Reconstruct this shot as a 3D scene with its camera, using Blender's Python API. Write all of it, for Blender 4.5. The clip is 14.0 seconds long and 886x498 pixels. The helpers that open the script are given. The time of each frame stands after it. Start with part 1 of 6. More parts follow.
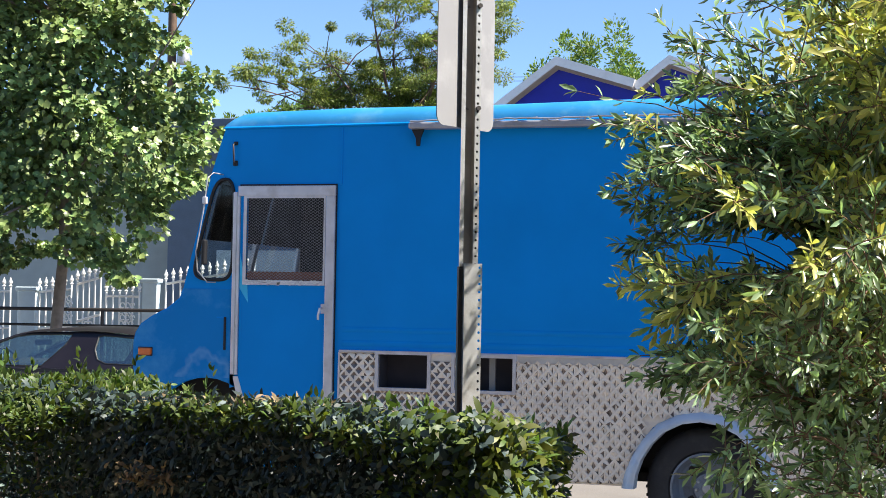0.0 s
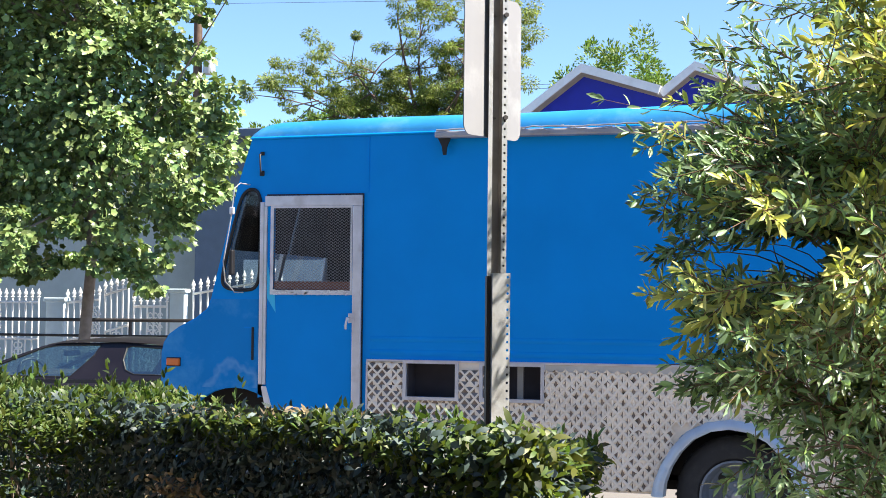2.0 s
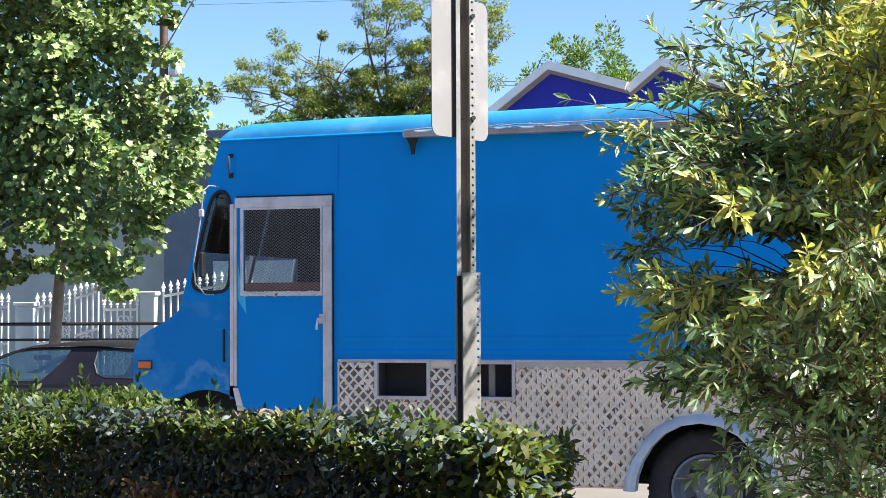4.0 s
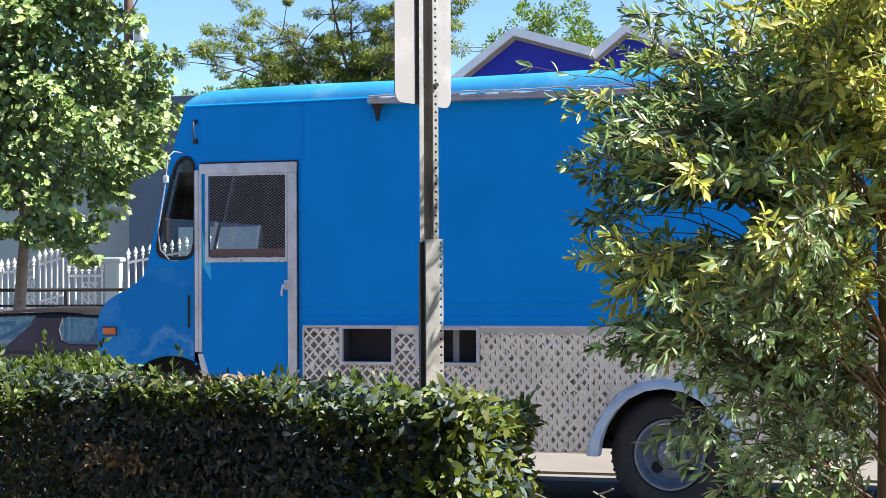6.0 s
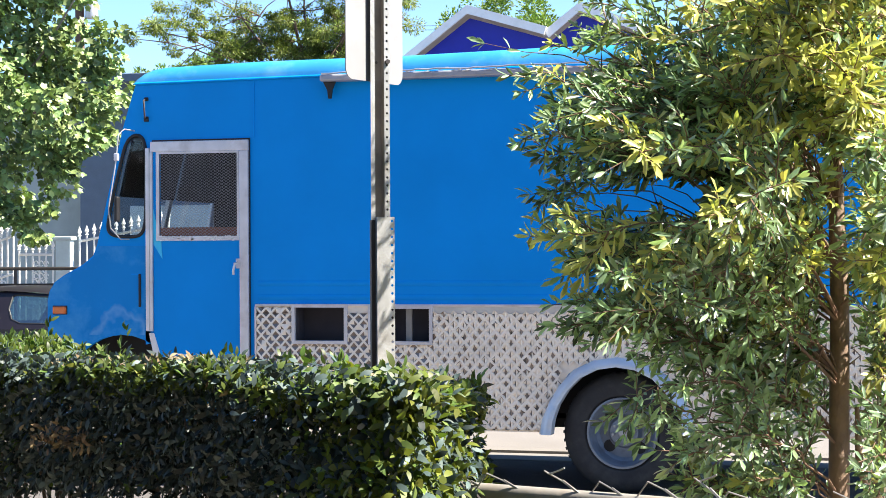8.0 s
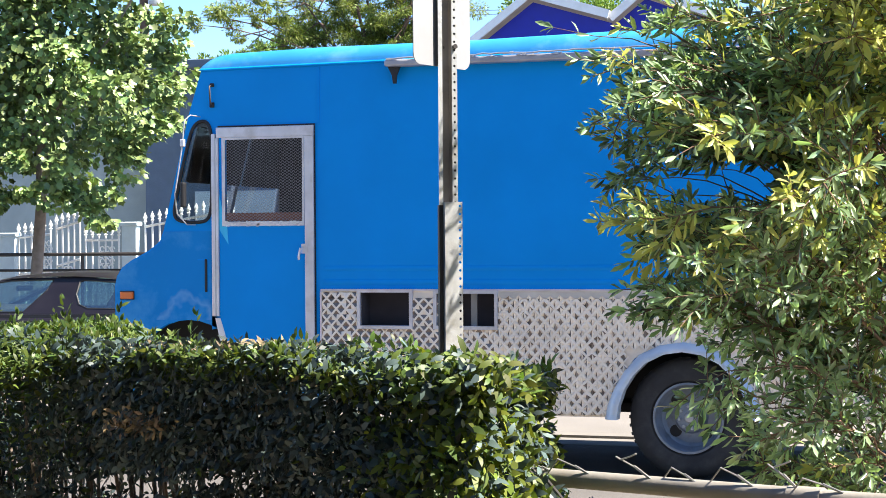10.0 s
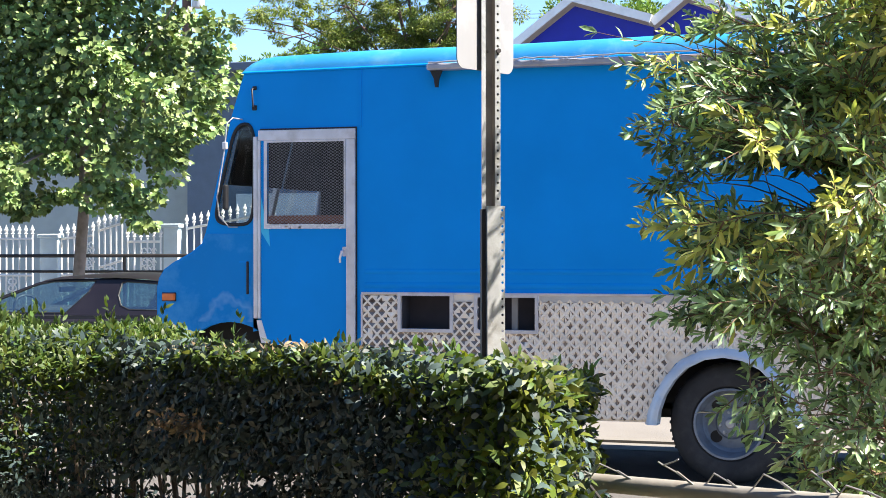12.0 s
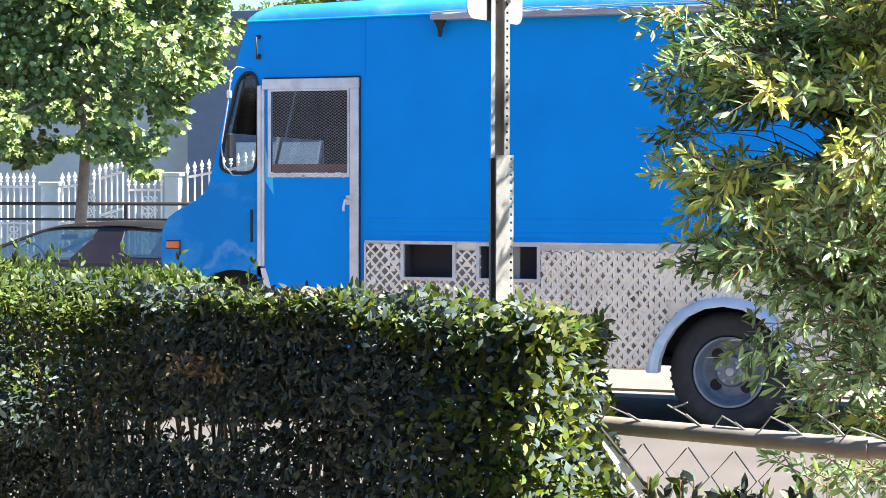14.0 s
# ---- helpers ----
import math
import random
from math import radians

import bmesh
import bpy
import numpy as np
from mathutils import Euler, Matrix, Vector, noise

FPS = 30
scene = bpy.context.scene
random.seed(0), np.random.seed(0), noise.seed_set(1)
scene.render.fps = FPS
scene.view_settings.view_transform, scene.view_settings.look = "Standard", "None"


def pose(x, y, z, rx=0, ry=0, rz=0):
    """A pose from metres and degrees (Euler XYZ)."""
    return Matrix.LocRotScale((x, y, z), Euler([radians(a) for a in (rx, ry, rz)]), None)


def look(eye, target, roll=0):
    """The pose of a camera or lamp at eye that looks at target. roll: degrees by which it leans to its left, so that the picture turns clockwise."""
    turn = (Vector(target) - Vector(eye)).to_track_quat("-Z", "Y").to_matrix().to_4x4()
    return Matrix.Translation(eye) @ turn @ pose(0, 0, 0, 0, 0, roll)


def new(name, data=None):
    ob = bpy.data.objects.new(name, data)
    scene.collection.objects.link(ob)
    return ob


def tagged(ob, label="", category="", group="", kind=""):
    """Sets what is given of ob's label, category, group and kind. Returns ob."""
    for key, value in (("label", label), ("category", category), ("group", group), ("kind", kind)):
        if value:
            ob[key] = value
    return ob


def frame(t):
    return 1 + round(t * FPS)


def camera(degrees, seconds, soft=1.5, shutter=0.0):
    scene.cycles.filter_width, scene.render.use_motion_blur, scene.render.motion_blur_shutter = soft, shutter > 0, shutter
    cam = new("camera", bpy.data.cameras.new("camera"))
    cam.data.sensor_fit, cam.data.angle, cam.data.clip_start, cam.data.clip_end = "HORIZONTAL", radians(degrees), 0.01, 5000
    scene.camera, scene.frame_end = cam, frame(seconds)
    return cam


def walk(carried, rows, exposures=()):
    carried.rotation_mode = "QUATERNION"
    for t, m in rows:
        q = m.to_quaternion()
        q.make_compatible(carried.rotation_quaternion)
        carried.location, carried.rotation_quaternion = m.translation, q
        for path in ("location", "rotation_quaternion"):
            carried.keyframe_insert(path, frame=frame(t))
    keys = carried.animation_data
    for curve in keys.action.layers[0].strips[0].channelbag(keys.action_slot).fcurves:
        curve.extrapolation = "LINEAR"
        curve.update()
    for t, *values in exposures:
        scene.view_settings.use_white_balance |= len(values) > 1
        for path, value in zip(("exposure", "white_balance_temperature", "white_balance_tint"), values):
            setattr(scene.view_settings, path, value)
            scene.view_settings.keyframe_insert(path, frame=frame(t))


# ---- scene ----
cam = camera(28.0, 14.0, soft=0.8)
PATH = [
    (0, pose(4.367, -11.032, 1.491, 91.880, 0, 18.250) @ pose(0, 0, 0, 0, 0, 0.986)),
    (0.5, pose(4.365, -11.030, 1.494, 92.187, 0, 18.572) @ pose(0, 0, 0, 0, 0, 0.893)),
    (1, pose(4.364, -11.029, 1.497, 92.473, 0, 18.960) @ pose(0, 0, 0, 0, 0, 0.971)),
    (1.5, pose(4.361, -11.028, 1.498, 92.502, 0, 19.177) @ pose(0, 0, 0, 0, 0, 0.892)),
    (2, pose(4.360, -11.028, 1.498, 92.115, 0, 19.100) @ pose(0, 0, 0, 0, 0, 0.608)),
    (2.5, pose(4.357, -11.031, 1.503, 92.516, 0, 18.566) @ pose(0, 0, 0, 0, 0, 0.250)),
    (3, pose(4.358, -11.037, 1.505, 92.638, 0, 18.336) @ pose(0, 0, 0, 0, 0, -0.033)),
    (3.2, pose(4.360, -11.041, 1.504, 92.648, 0, 18.451) @ pose(0, 0, 0, 0, 0, -0.296)),
    (5.3, pose(4.386, -11.102, 1.505, 91.091, 0, 17.399) @ pose(0, 0, 0, 0, 0, -0.216)),
    (5.5, pose(4.387, -11.102, 1.505, 91.152, 0, 17.409) @ pose(0, 0, 0, 0, 0, -0.447)),
    (6, pose(4.391, -11.094, 1.504, 90.951, 0, 17.032) @ pose(0, 0, 0, 0, 0, -0.301)),
    (6.5, pose(4.399, -11.080, 1.502, 90.599, 0, 15.839) @ pose(0, 0, 0, 0, 0, -0.266)),
    (7, pose(4.405, -11.070, 1.501, 90.382, 0, 15.240) @ pose(0, 0, 0, 0, 0, -0.391)),
    (7.5, pose(4.398, -11.062, 1.501, 90.190, 0, 15.217) @ pose(0, 0, 0, 0, 0, -0.439)),
    (8, pose(4.388, -11.055, 1.502, 90.263, 0, 15.553) @ pose(0, 0, 0, 0, 0, -0.311)),
    (8.5, pose(4.378, -11.052, 1.503, 90.232, 0, 16.145) @ pose(0, 0, 0, 0, 0, -0.213)),
    (9, pose(4.375, -11.052, 1.502, 89.964, 0, 16.753) @ pose(0, 0, 0, 0, 0, -0.203)),
    (9.2, pose(4.375, -11.052, 1.502, 89.866, 0, 16.988) @ pose(0, 0, 0, 0, 0, -0.303)),
    (11.3, pose(4.355, -11.060, 1.506, 89.720, 0, 18.148) @ pose(0, 0, 0, 0, 0, -0.355)),
    (11.5, pose(4.355, -11.060, 1.506, 89.721, 0, 18.323) @ pose(0, 0, 0, 0, 0, -0.385)),
    (12, pose(4.363, -11.065, 1.505, 89.897, 0, 18.839) @ pose(0, 0, 0, 0, 0, -0.074)),
    (12.5, pose(4.372, -11.074, 1.503, 89.600, 0, 19.076) @ pose(0, 0, 0, 0, 0, -0.042)),
    (13, pose(4.375, -11.091, 1.502, 88.990, 0, 19.415) @ pose(0, 0, 0, 0, 0, -0.256)),
    (13.5, pose(4.371, -11.121, 1.500, 88.506, 0, 19.494) @ pose(0, 0, 0, 0, 0, -0.331)),
    (14, pose(4.351, -11.161, 1.500, 88.277, 0, 18.723) @ pose(0, 0, 0, 0, 0, 0.138)),
]
walk(cam, PATH, [(0, 1.43), (0.5, 1.48), (1, 1.46), (2, 1.72), (2.5, 1.76), (3, 1.52), (5.4, 1.72), (6, 1.62), (6.5, 1.60), (7, 1.62), (7.5, 1.88), (8, 1.99), (9, 2.02), (12, 1.90), (13, 1.90), (14, 2.27)])

# ---- world, sun ----
SUN = Vector((0.80, 0.05, 1.0)).normalized()
sun_el, sun_az = math.asin(SUN.z), math.atan2(SUN.x, SUN.y)
world = bpy.data.worlds.new("world")
scene.world = world
world.use_nodes = True
wn = world.node_tree.nodes
sky = wn.new("ShaderNodeTexSky")
sky.sky_type = "NISHITA"
sky.sun_disc = False
sky.sun_elevation = sun_el
sky.sun_rotation = sun_az
sky.altitude = 2500
sky.air_density = 1.0
sky.dust_density = 0.0
sky.ozone_density = 6.0
wn["Background"].inputs["Strength"].default_value = 0.076
world.node_tree.links.new(sky.outputs[0], wn["Background"].inputs["Color"])
sun = new("sun", bpy.data.lights.new("sun", "SUN"))
sun.data.energy = 5.0
sun.data.angle = radians(0.5)
sun.data.color = (1.0, 0.92, 0.80)
sun.matrix_world = look(SUN * 30, (0, 0, 0))


# ---- materials ----
def material(name, color, rough=0.6, metal=0.0, vary=0.15, scale=6.0, bump=0.0, bump_scale=40.0, spec=0.5,
             stain=None, stain_amount=0.0, stain_scale=2.5, island=0.0, objrand=0.0, translucent=0.0, coat=0.0):
    m = bpy.data.materials.new(name)
    m.use_nodes = True
    nt = m.node_tree
    n, l = nt.nodes, nt.links
    b = n["Principled BSDF"]
    b.inputs["Roughness"].default_value = rough
    b.inputs["Metallic"].default_value = metal
    b.inputs["Specular IOR Level"].default_value = spec
    b.inputs["Coat Weight"].default_value = coat
    b.inputs["Coat Roughness"].default_value = 0.12
    tc = n.new("ShaderNodeTexCoord")
    ns = n.new("ShaderNodeTexNoise")
    ns.inputs["Scale"].default_value = scale
    ns.inputs["Detail"].default_value = 6
    l.new(tc.outputs["Object"], ns.inputs["Vector"])
    ramp = n.new("ShaderNodeMapRange")
    ramp.inputs["From Min"].default_value, ramp.inputs["From Max"].default_value = 0.25, 0.75
    ramp.inputs["To Min"].default_value, ramp.inputs["To Max"].default_value = 1 - vary, 1 + vary
    l.new(ns.outputs["Fac"], ramp.inputs["Value"])
    hsv = n.new("ShaderNodeHueSaturation")
    hsv.inputs["Color"].default_value = (*color, 1)
    l.new(ramp.outputs[0], hsv.inputs["Value"])
    out = hsv.outputs[0]
    if island or objrand:
        src = n.new("ShaderNodeNewGeometry").outputs["Random Per Island"] if island else n.new("ShaderNodeObjectInfo").outputs["Random"]
        amount = island or objrand
        r2 = n.new("ShaderNodeMapRange")
        r2.inputs["To Min"].default_value, r2.inputs["To Max"].default_value = 1 - amount, 1 + amount
        l.new(src, r2.inputs["Value"])
        mul = n.new("ShaderNodeMath")
        mul.operation = "MULTIPLY"
        l.new(ramp.outputs[0], mul.inputs[0])
        l.new(r2.outputs[0], mul.inputs[1])
        l.new(mul.outputs[0], hsv.inputs["Value"])
        if island:
            r3 = n.new("ShaderNodeMapRange")
            r3.inputs["To Min"].default_value, r3.inputs["To Max"].default_value = 0.475, 0.525
            wh = n.new("ShaderNodeTexWhiteNoise")
            wh.noise_dimensions = "1D"
            l.new(src, wh.inputs["W"])
            l.new(wh.outputs["Value"], r3.inputs["Value"])
            l.new(r3.outputs[0], hsv.inputs["Hue"])
    if stain:
        ns2 = n.new("ShaderNodeTexNoise")
        ns2.inputs["Scale"].default_value = stain_scale
        ns2.inputs["Detail"].default_value = 8
        ns2.inputs["Roughness"].default_value = 0.65
        l.new(tc.outputs["Object"], ns2.inputs["Vector"])
        r4 = n.new("ShaderNodeMapRange")
        r4.inputs["From Min"].default_value, r4.inputs["From Max"].default_value = 0.5, 0.72
        r4.inputs["To Max"].default_value = stain_amount
        l.new(ns2.outputs["Fac"], r4.inputs["Value"])
        mix = n.new("ShaderNodeMix")
        mix.data_type = "RGBA"
        l.new(r4.outputs[0], mix.inputs[0])
        l.new(out, mix.inputs[6])
        mix.inputs[7].default_value = (*stain, 1)
        out = mix.outputs[2]
    l.new(out, b.inputs["Base Color"])
    rr = n.new("ShaderNodeMapRange")
    rr.inputs["To Min"].default_value, rr.inputs["To Max"].default_value = max(0.02, rough - 0.08), min(1, rough + 0.08)
    l.new(ns.outputs["Fac"], rr.inputs["Value"])
    l.new(rr.outputs[0], b.inputs["Roughness"])
    if bump:
        nb = n.new("ShaderNodeTexNoise")
        nb.inputs["Scale"].default_value = bump_scale
        nb.inputs["Detail"].default_value = 5
        l.new(tc.outputs["Object"], nb.inputs["Vector"])
        bp = n.new("ShaderNodeBump")
        bp.inputs["Strength"].default_value = bump
        bp.inputs["Distance"].default_value = 0.01
        l.new(nb.outputs["Fac"], bp.inputs["Height"])
        l.new(bp.outputs[0], b.inputs["Normal"])
    if translucent:
        tr = n.new("ShaderNodeBsdfTranslucent")
        warm = n.new("ShaderNodeMix")
        warm.data_type, warm.blend_type = "RGBA", "MULTIPLY"
        warm.inputs[0].default_value = 1.0
        l.new(out, warm.inputs[6])
        warm.inputs[7].default_value = (1.35, 1.4, 0.6, 1)
        l.new(warm.outputs[2], tr.inputs["Color"])
        ms = n.new("ShaderNodeMixShader")
        ms.inputs[0].default_value = translucent
        l.new(b.outputs[0], ms.inputs[1])
        l.new(tr.outputs[0], ms.inputs[2])
        l.new(ms.outputs[0], n["Material Output"].inputs["Surface"])
    return m


def fender_material():
    """Blue paint with a paler curved band over the wheel arch."""
    m = material("banded_fender_paint", (0.002, 0.235, 0.64), 0.4, spec=0.15, vary=0.08, scale=2.0, bump=0.04, bump_scale=6, stain=(0.09, 0.38, 0.72), stain_amount=0.8, stain_scale=2.4)
    n, l = m.node_tree.nodes, m.node_tree.links
    tc = n.new("ShaderNodeTexCoord")
    sep = n.new("ShaderNodeSeparateXYZ")
    l.new(tc.outputs["Object"], sep.inputs[0])

    def op(kind, a, b=None, c=None):
        q = n.new("ShaderNodeMath")
        q.operation = kind
        for k, s in enumerate((a, b, c)):
            if s is None:
                continue
            if isinstance(s, (int, float)):
                q.inputs[k].default_value = s
            else:
                l.new(s, q.inputs[k])
        return q.outputs[0]

    ns = n.new("ShaderNodeTexNoise")
    ns.inputs["Scale"].default_value = 9
    l.new(tc.outputs["Object"], ns.inputs["Vector"])
    dx, dz = op("ADD", sep.outputs[0], 0.985), op("ADD", sep.outputs[2], -0.965)
    r = op("SQRT", op("ADD", op("MULTIPLY", dx, dx), op("MULTIPLY", dz, dz)))
    r = op("ADD", r, op("MULTIPLY_ADD", ns.outputs["Fac"], 0.20, -0.10))
    band = op("SUBTRACT", 1.0, op("DIVIDE", op("ABSOLUTE", op("SUBTRACT", r, 0.172)), 0.040))
    band = op("MULTIPLY", op("MAXIMUM", band, 0.0), op("GREATER_THAN", dz, 0.02))
    band = op("MULTIPLY", band, 0.34)
    bs = n["Principled BSDF"]
    src = bs.inputs["Base Color"].links[0].from_socket
    mix = n.new("ShaderNodeMix")
    mix.data_type = "RGBA"
    l.new(band, mix.inputs[0])
    l.new(src, mix.inputs[6])
    mix.inputs[7].default_value = (0.30, 0.52, 0.76, 1)
    l.new(mix.outputs[2], bs.inputs["Base Color"])
    return m


def glass_material(name, color=(0.75, 0.9, 0.88), rough=0.02, base=0.025):
    m = bpy.data.materials.new(name)
    m.use_nodes = True
    n, l = m.node_tree.nodes, m.node_tree.links
    b = n["Principled BSDF"]
    b.inputs["Base Color"].default_value = (0.02, 0.02, 0.02, 1)
    b.inputs["Roughness"].default_value = rough
    tr = n.new("ShaderNodeBsdfTransparent")
    tr.inputs["Color"].default_value = (*color, 1)
    lw = n.new("ShaderNodeLayerWeight")
    pw = n.new("ShaderNodeMath")
    pw.operation = "POWER"
    pw.inputs[1].default_value = 4.0
    l.new(lw.outputs["Facing"], pw.inputs[0])
    fr = n.new("ShaderNodeMath")
    fr.operation = "MULTIPLY_ADD"
    fr.inputs[1].default_value, fr.inputs[2].default_value = 0.8, base
    l.new(pw.outputs[0], fr.inputs[0])
    gl = n.new("ShaderNodeBsdfGlossy")
    gl.inputs["Roughness"].default_value = rough
    ms = n.new("ShaderNodeMixShader")
    l.new(fr.outputs[0], ms.inputs[0])
    l.new(tr.outputs[0], ms.inputs[1])
    l.new(gl.outputs[0], ms.inputs[2])
    l.new(ms.outputs[0], n["Material Output"].inputs["Surface"])
    return m


BLUE = material("blue_paint", (0.001, 0.275, 0.76), 0.45, spec=0.12, vary=0.08, scale=1.6, bump=0.14, bump_scale=3.2, stain=(0.002, 0.30, 0.80), stain_amount=0.5, stain_scale=1.1)
BLUE_HOOD = material("faded_blue_paint", (0.002, 0.235, 0.64), 0.4, spec=0.15, vary=0.08, scale=2.0, bump=0.04, bump_scale=6, stain=(0.09, 0.38, 0.72), stain_amount=0.85, stain_scale=2.4)
FENDER = fender_material()
BLUE_ROOF = material("weathered_roof_paint", (0.02, 0.23, 0.50), 0.5, vary=0.12, scale=3, stain=(0.16, 0.41, 0.60), stain_amount=0.5, stain_scale=3.2, bump=0.1, bump_scale=14)
ALU = material("brushed_aluminium", (0.74, 0.72, 0.75), 0.36, 0.5, vary=0.12, scale=9, stain=(0.40, 0.33, 0.28), stain_amount=0.4, stain_scale=7, bump=0.06, bump_scale=60)
STEEL = material("quilted_stainless", (0.97, 0.84, 0.69), 0.46, 0.18, vary=0.08, scale=5, stain=(0.6, 0.52, 0.44), stain_amount=0.4, stain_scale=6)
SHEET = material("plain_stainless_sheet", (0.80, 0.76, 0.72), 0.36, 0.6, vary=0.10, scale=5, stain=(0.55, 0.5, 0.44), stain_amount=0.4, stain_scale=8, bump=0.05, bump_scale=20)
# Darker steel for recessed facets: dark reflections put into the colour, with grime.
DARKSTEEL = material("grimy_darkened_steel", (0.25, 0.20, 0.165), 0.30, 0.75, vary=0.2, scale=9, stain=(0.18, 0.14, 0.11), stain_amount=0.6, stain_scale=14)
FLARE = material("pale_flare_paint", (0.60, 0.66, 0.73), 0.4, 0.15, vary=0.12, scale=6, stain=(0.22, 0.42, 0.68), stain_amount=0.7, stain_scale=5)
RUBBER = material("tyre_rubber", (0.028, 0.028, 0.03), 0.8, vary=0.25, scale=12, stain=(0.09, 0.085, 0.08), stain_amount=0.5, stain_scale=5, bump=0.2, bump_scale=50)
VENTDARK = material("dark_vent_lining", (0.045, 0.040, 0.048), 0.8, vary=0.25, scale=8)
VANSHADE = material("shade_darkened_asphalt", (0.030, 0.025, 0.023), 0.9, vary=0.25, scale=2.0, bump=0.5, bump_scale=160, stain=(0.085, 0.078, 0.07), stain_amount=0.5, stain_scale=1.4)
SEAL = material("black_rubber", (0.012, 0.012, 0.014), 0.55, vary=0.2)
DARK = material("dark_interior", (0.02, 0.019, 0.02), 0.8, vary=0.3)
RIM = material("painted_steel_rim", (0.24, 0.28, 0.34), 0.45, 0.35, vary=0.15, scale=14, stain=(0.10, 0.09, 0.08), stain_amount=0.6, stain_scale=9)
BROWN = material("brown_trim", (0.20, 0.075, 0.045), 0.6, vary=0.25, scale=18)
ORANGE = material("orange_lens", (0.75, 0.16, 0.02), 0.25, vary=0.08, coat=0.5)
CYAN = material("cyan_wedge_tone", (0.04, 0.56, 0.90), 0.45, vary=0.08)
GLASS = glass_material("clear_glass", (0.93, 0.96, 0.96))
CARGLASS = glass_material("tinted_car_glass", (0.74, 0.90, 0.86), 0.16, 0.30)
CARPAINT = material("charcoal_car_paint", (0.014, 0.011, 0.016), 0.4, 0.1, vary=0.15, scale=3, coat=0.1, stain=(0.026, 0.022, 0.026), stain_amount=0.4, stain_scale=4)
GALV = material("galvanised_steel", (0.52, 0.53, 0.54), 0.48, 0.6, vary=0.15, scale=14, stain=(0.27, 0.24, 0.2), stain_amount=0.6, stain_scale=12, bump=0.08, bump_scale=70)
RAILMAT = material("weathered_pipe", (0.30, 0.28, 0.25), 0.6, 0.25, vary=0.15, scale=10, stain=(0.26, 0.17, 0.11), stain_amount=0.4, stain_scale=9, bump=0.12, bump_scale=60)
WIRE = material("dull_wire", (0.34, 0.33, 0.31), 0.5, 0.6, vary=0.2, scale=30)
SIGNBACK = material("sign_aluminium", (0.25, 0.25, 0.262), 0.62, 0.1, vary=0.05, scale=7, stain=(0.36, 0.36, 0.37), stain_amount=0.6, stain_scale=9)
DENTED = material("dull_dented_aluminium", (0.42, 0.42, 0.46), 0.45, 0.5, vary=0.2, scale=6, stain=(0.22, 0.21, 0.22), stain_amount=0.6, stain_scale=5, bump=0.3, bump_scale=9)
WHITE = material("white_paint", (0.90, 0.89, 0.87), 0.45, vary=0.05, scale=8, stain=(0.62, 0.58, 0.52), stain_amount=0.3, stain_scale=6)
SCREEN = material("dull_screen_wire", (0.29, 0.29, 0.315), 0.5, 0.4, vary=0.2)
# Shade of the recessed channel is put into this steel's colour.
WEB = material("darkened_channel_steel", (0.27, 0.25, 0.225), 0.6, 0.2, vary=0.2, scale=9, stain=(0.12, 0.10, 0.085), stain_amount=0.6, stain_scale=8)
STUCCO = material("grey_stucco", (0.30, 0.28, 0.25), 0.9, vary=0.1, scale=3, bump=0.3)
DARKIRON = material("dark_iron", (0.05, 0.045, 0.045), 0.55, 0.3, vary=0.2, scale=9)
PILLAR = material("pale_blue_stucco", (0.58, 0.69, 0.75), 0.85, vary=0.08, scale=10, bump=0.3, bump_scale=60)
SLATE = material("slate_blue_stucco", (0.12, 0.165, 0.225), 0.85, vary=0.1, scale=6, bump=0.3, bump_scale=60)
PALE = material("grey_teal_stucco", (0.38, 0.44, 0.43), 0.85, vary=0.08, scale=5, bump=0.3, bump_scale=60)
SHINGLE = material("pale_shingle", (0.50, 0.48, 0.45), 0.85, vary=0.15, scale=6, bump=0.3, bump_scale=40)
GABLEBLUE = material("deep_blue_siding", (0.012, 0.022, 0.36), 0.6, vary=0.1, scale=8)
BARK = material("pale_bark", (0.215, 0.148, 0.105), 0.85, vary=0.3, scale=14, bump=0.6, bump_scale=35, stain=(0.14, 0.09, 0.06), stain_amount=0.6, stain_scale=10)
TWIG = material("reddish_twig_bark", (0.17, 0.10, 0.065), 0.8, vary=0.3, scale=20, bump=0.3, bump_scale=60)
BARKGREY = material("grey_bark", (0.22, 0.18, 0.15), 0.9, vary=0.3, scale=12, bump=0.6, bump_scale=30)
WOODPOLE = material("creosoted_pole", (0.12, 0.075, 0.05), 0.85, vary=0.3, scale=9, bump=0.4)
ASPHALT = material("sunbleached_asphalt", (0.102, 0.093, 0.087), 0.9, vary=0.16, scale=1.2, bump=0.5, bump_scale=160, stain=(0.075, 0.07, 0.066), stain_amount=0.5, stain_scale=0.7)
CONCRETE = material("concrete", (0.27, 0.25, 0.215), 0.88, vary=0.1, scale=2.2, bump=0.3, bump_scale=110, stain=(0.17, 0.155, 0.135), stain_amount=0.4, stain_scale=1.6)
BLEACHED = material("bleached_concrete", (0.172, 0.157, 0.14), 0.88, vary=0.12, scale=2.2, bump=0.3, bump_scale=110, stain=(0.15, 0.135, 0.12), stain_amount=0.5, stain_scale=1.9)
SOIL = material("dry_soil", (0.22, 0.17, 0.12), 0.95, vary=0.25, scale=5, bump=0.8, bump_scale=40)
# Hedge leaves: shade is put into the mature tone, sun into the others.
HEDGELEAF = material("shade_toned_hedge_leaf", (0.052, 0.080, 0.076), 0.52, spec=0.3, vary=0.3, scale=3, island=0.6, translucent=0.05)
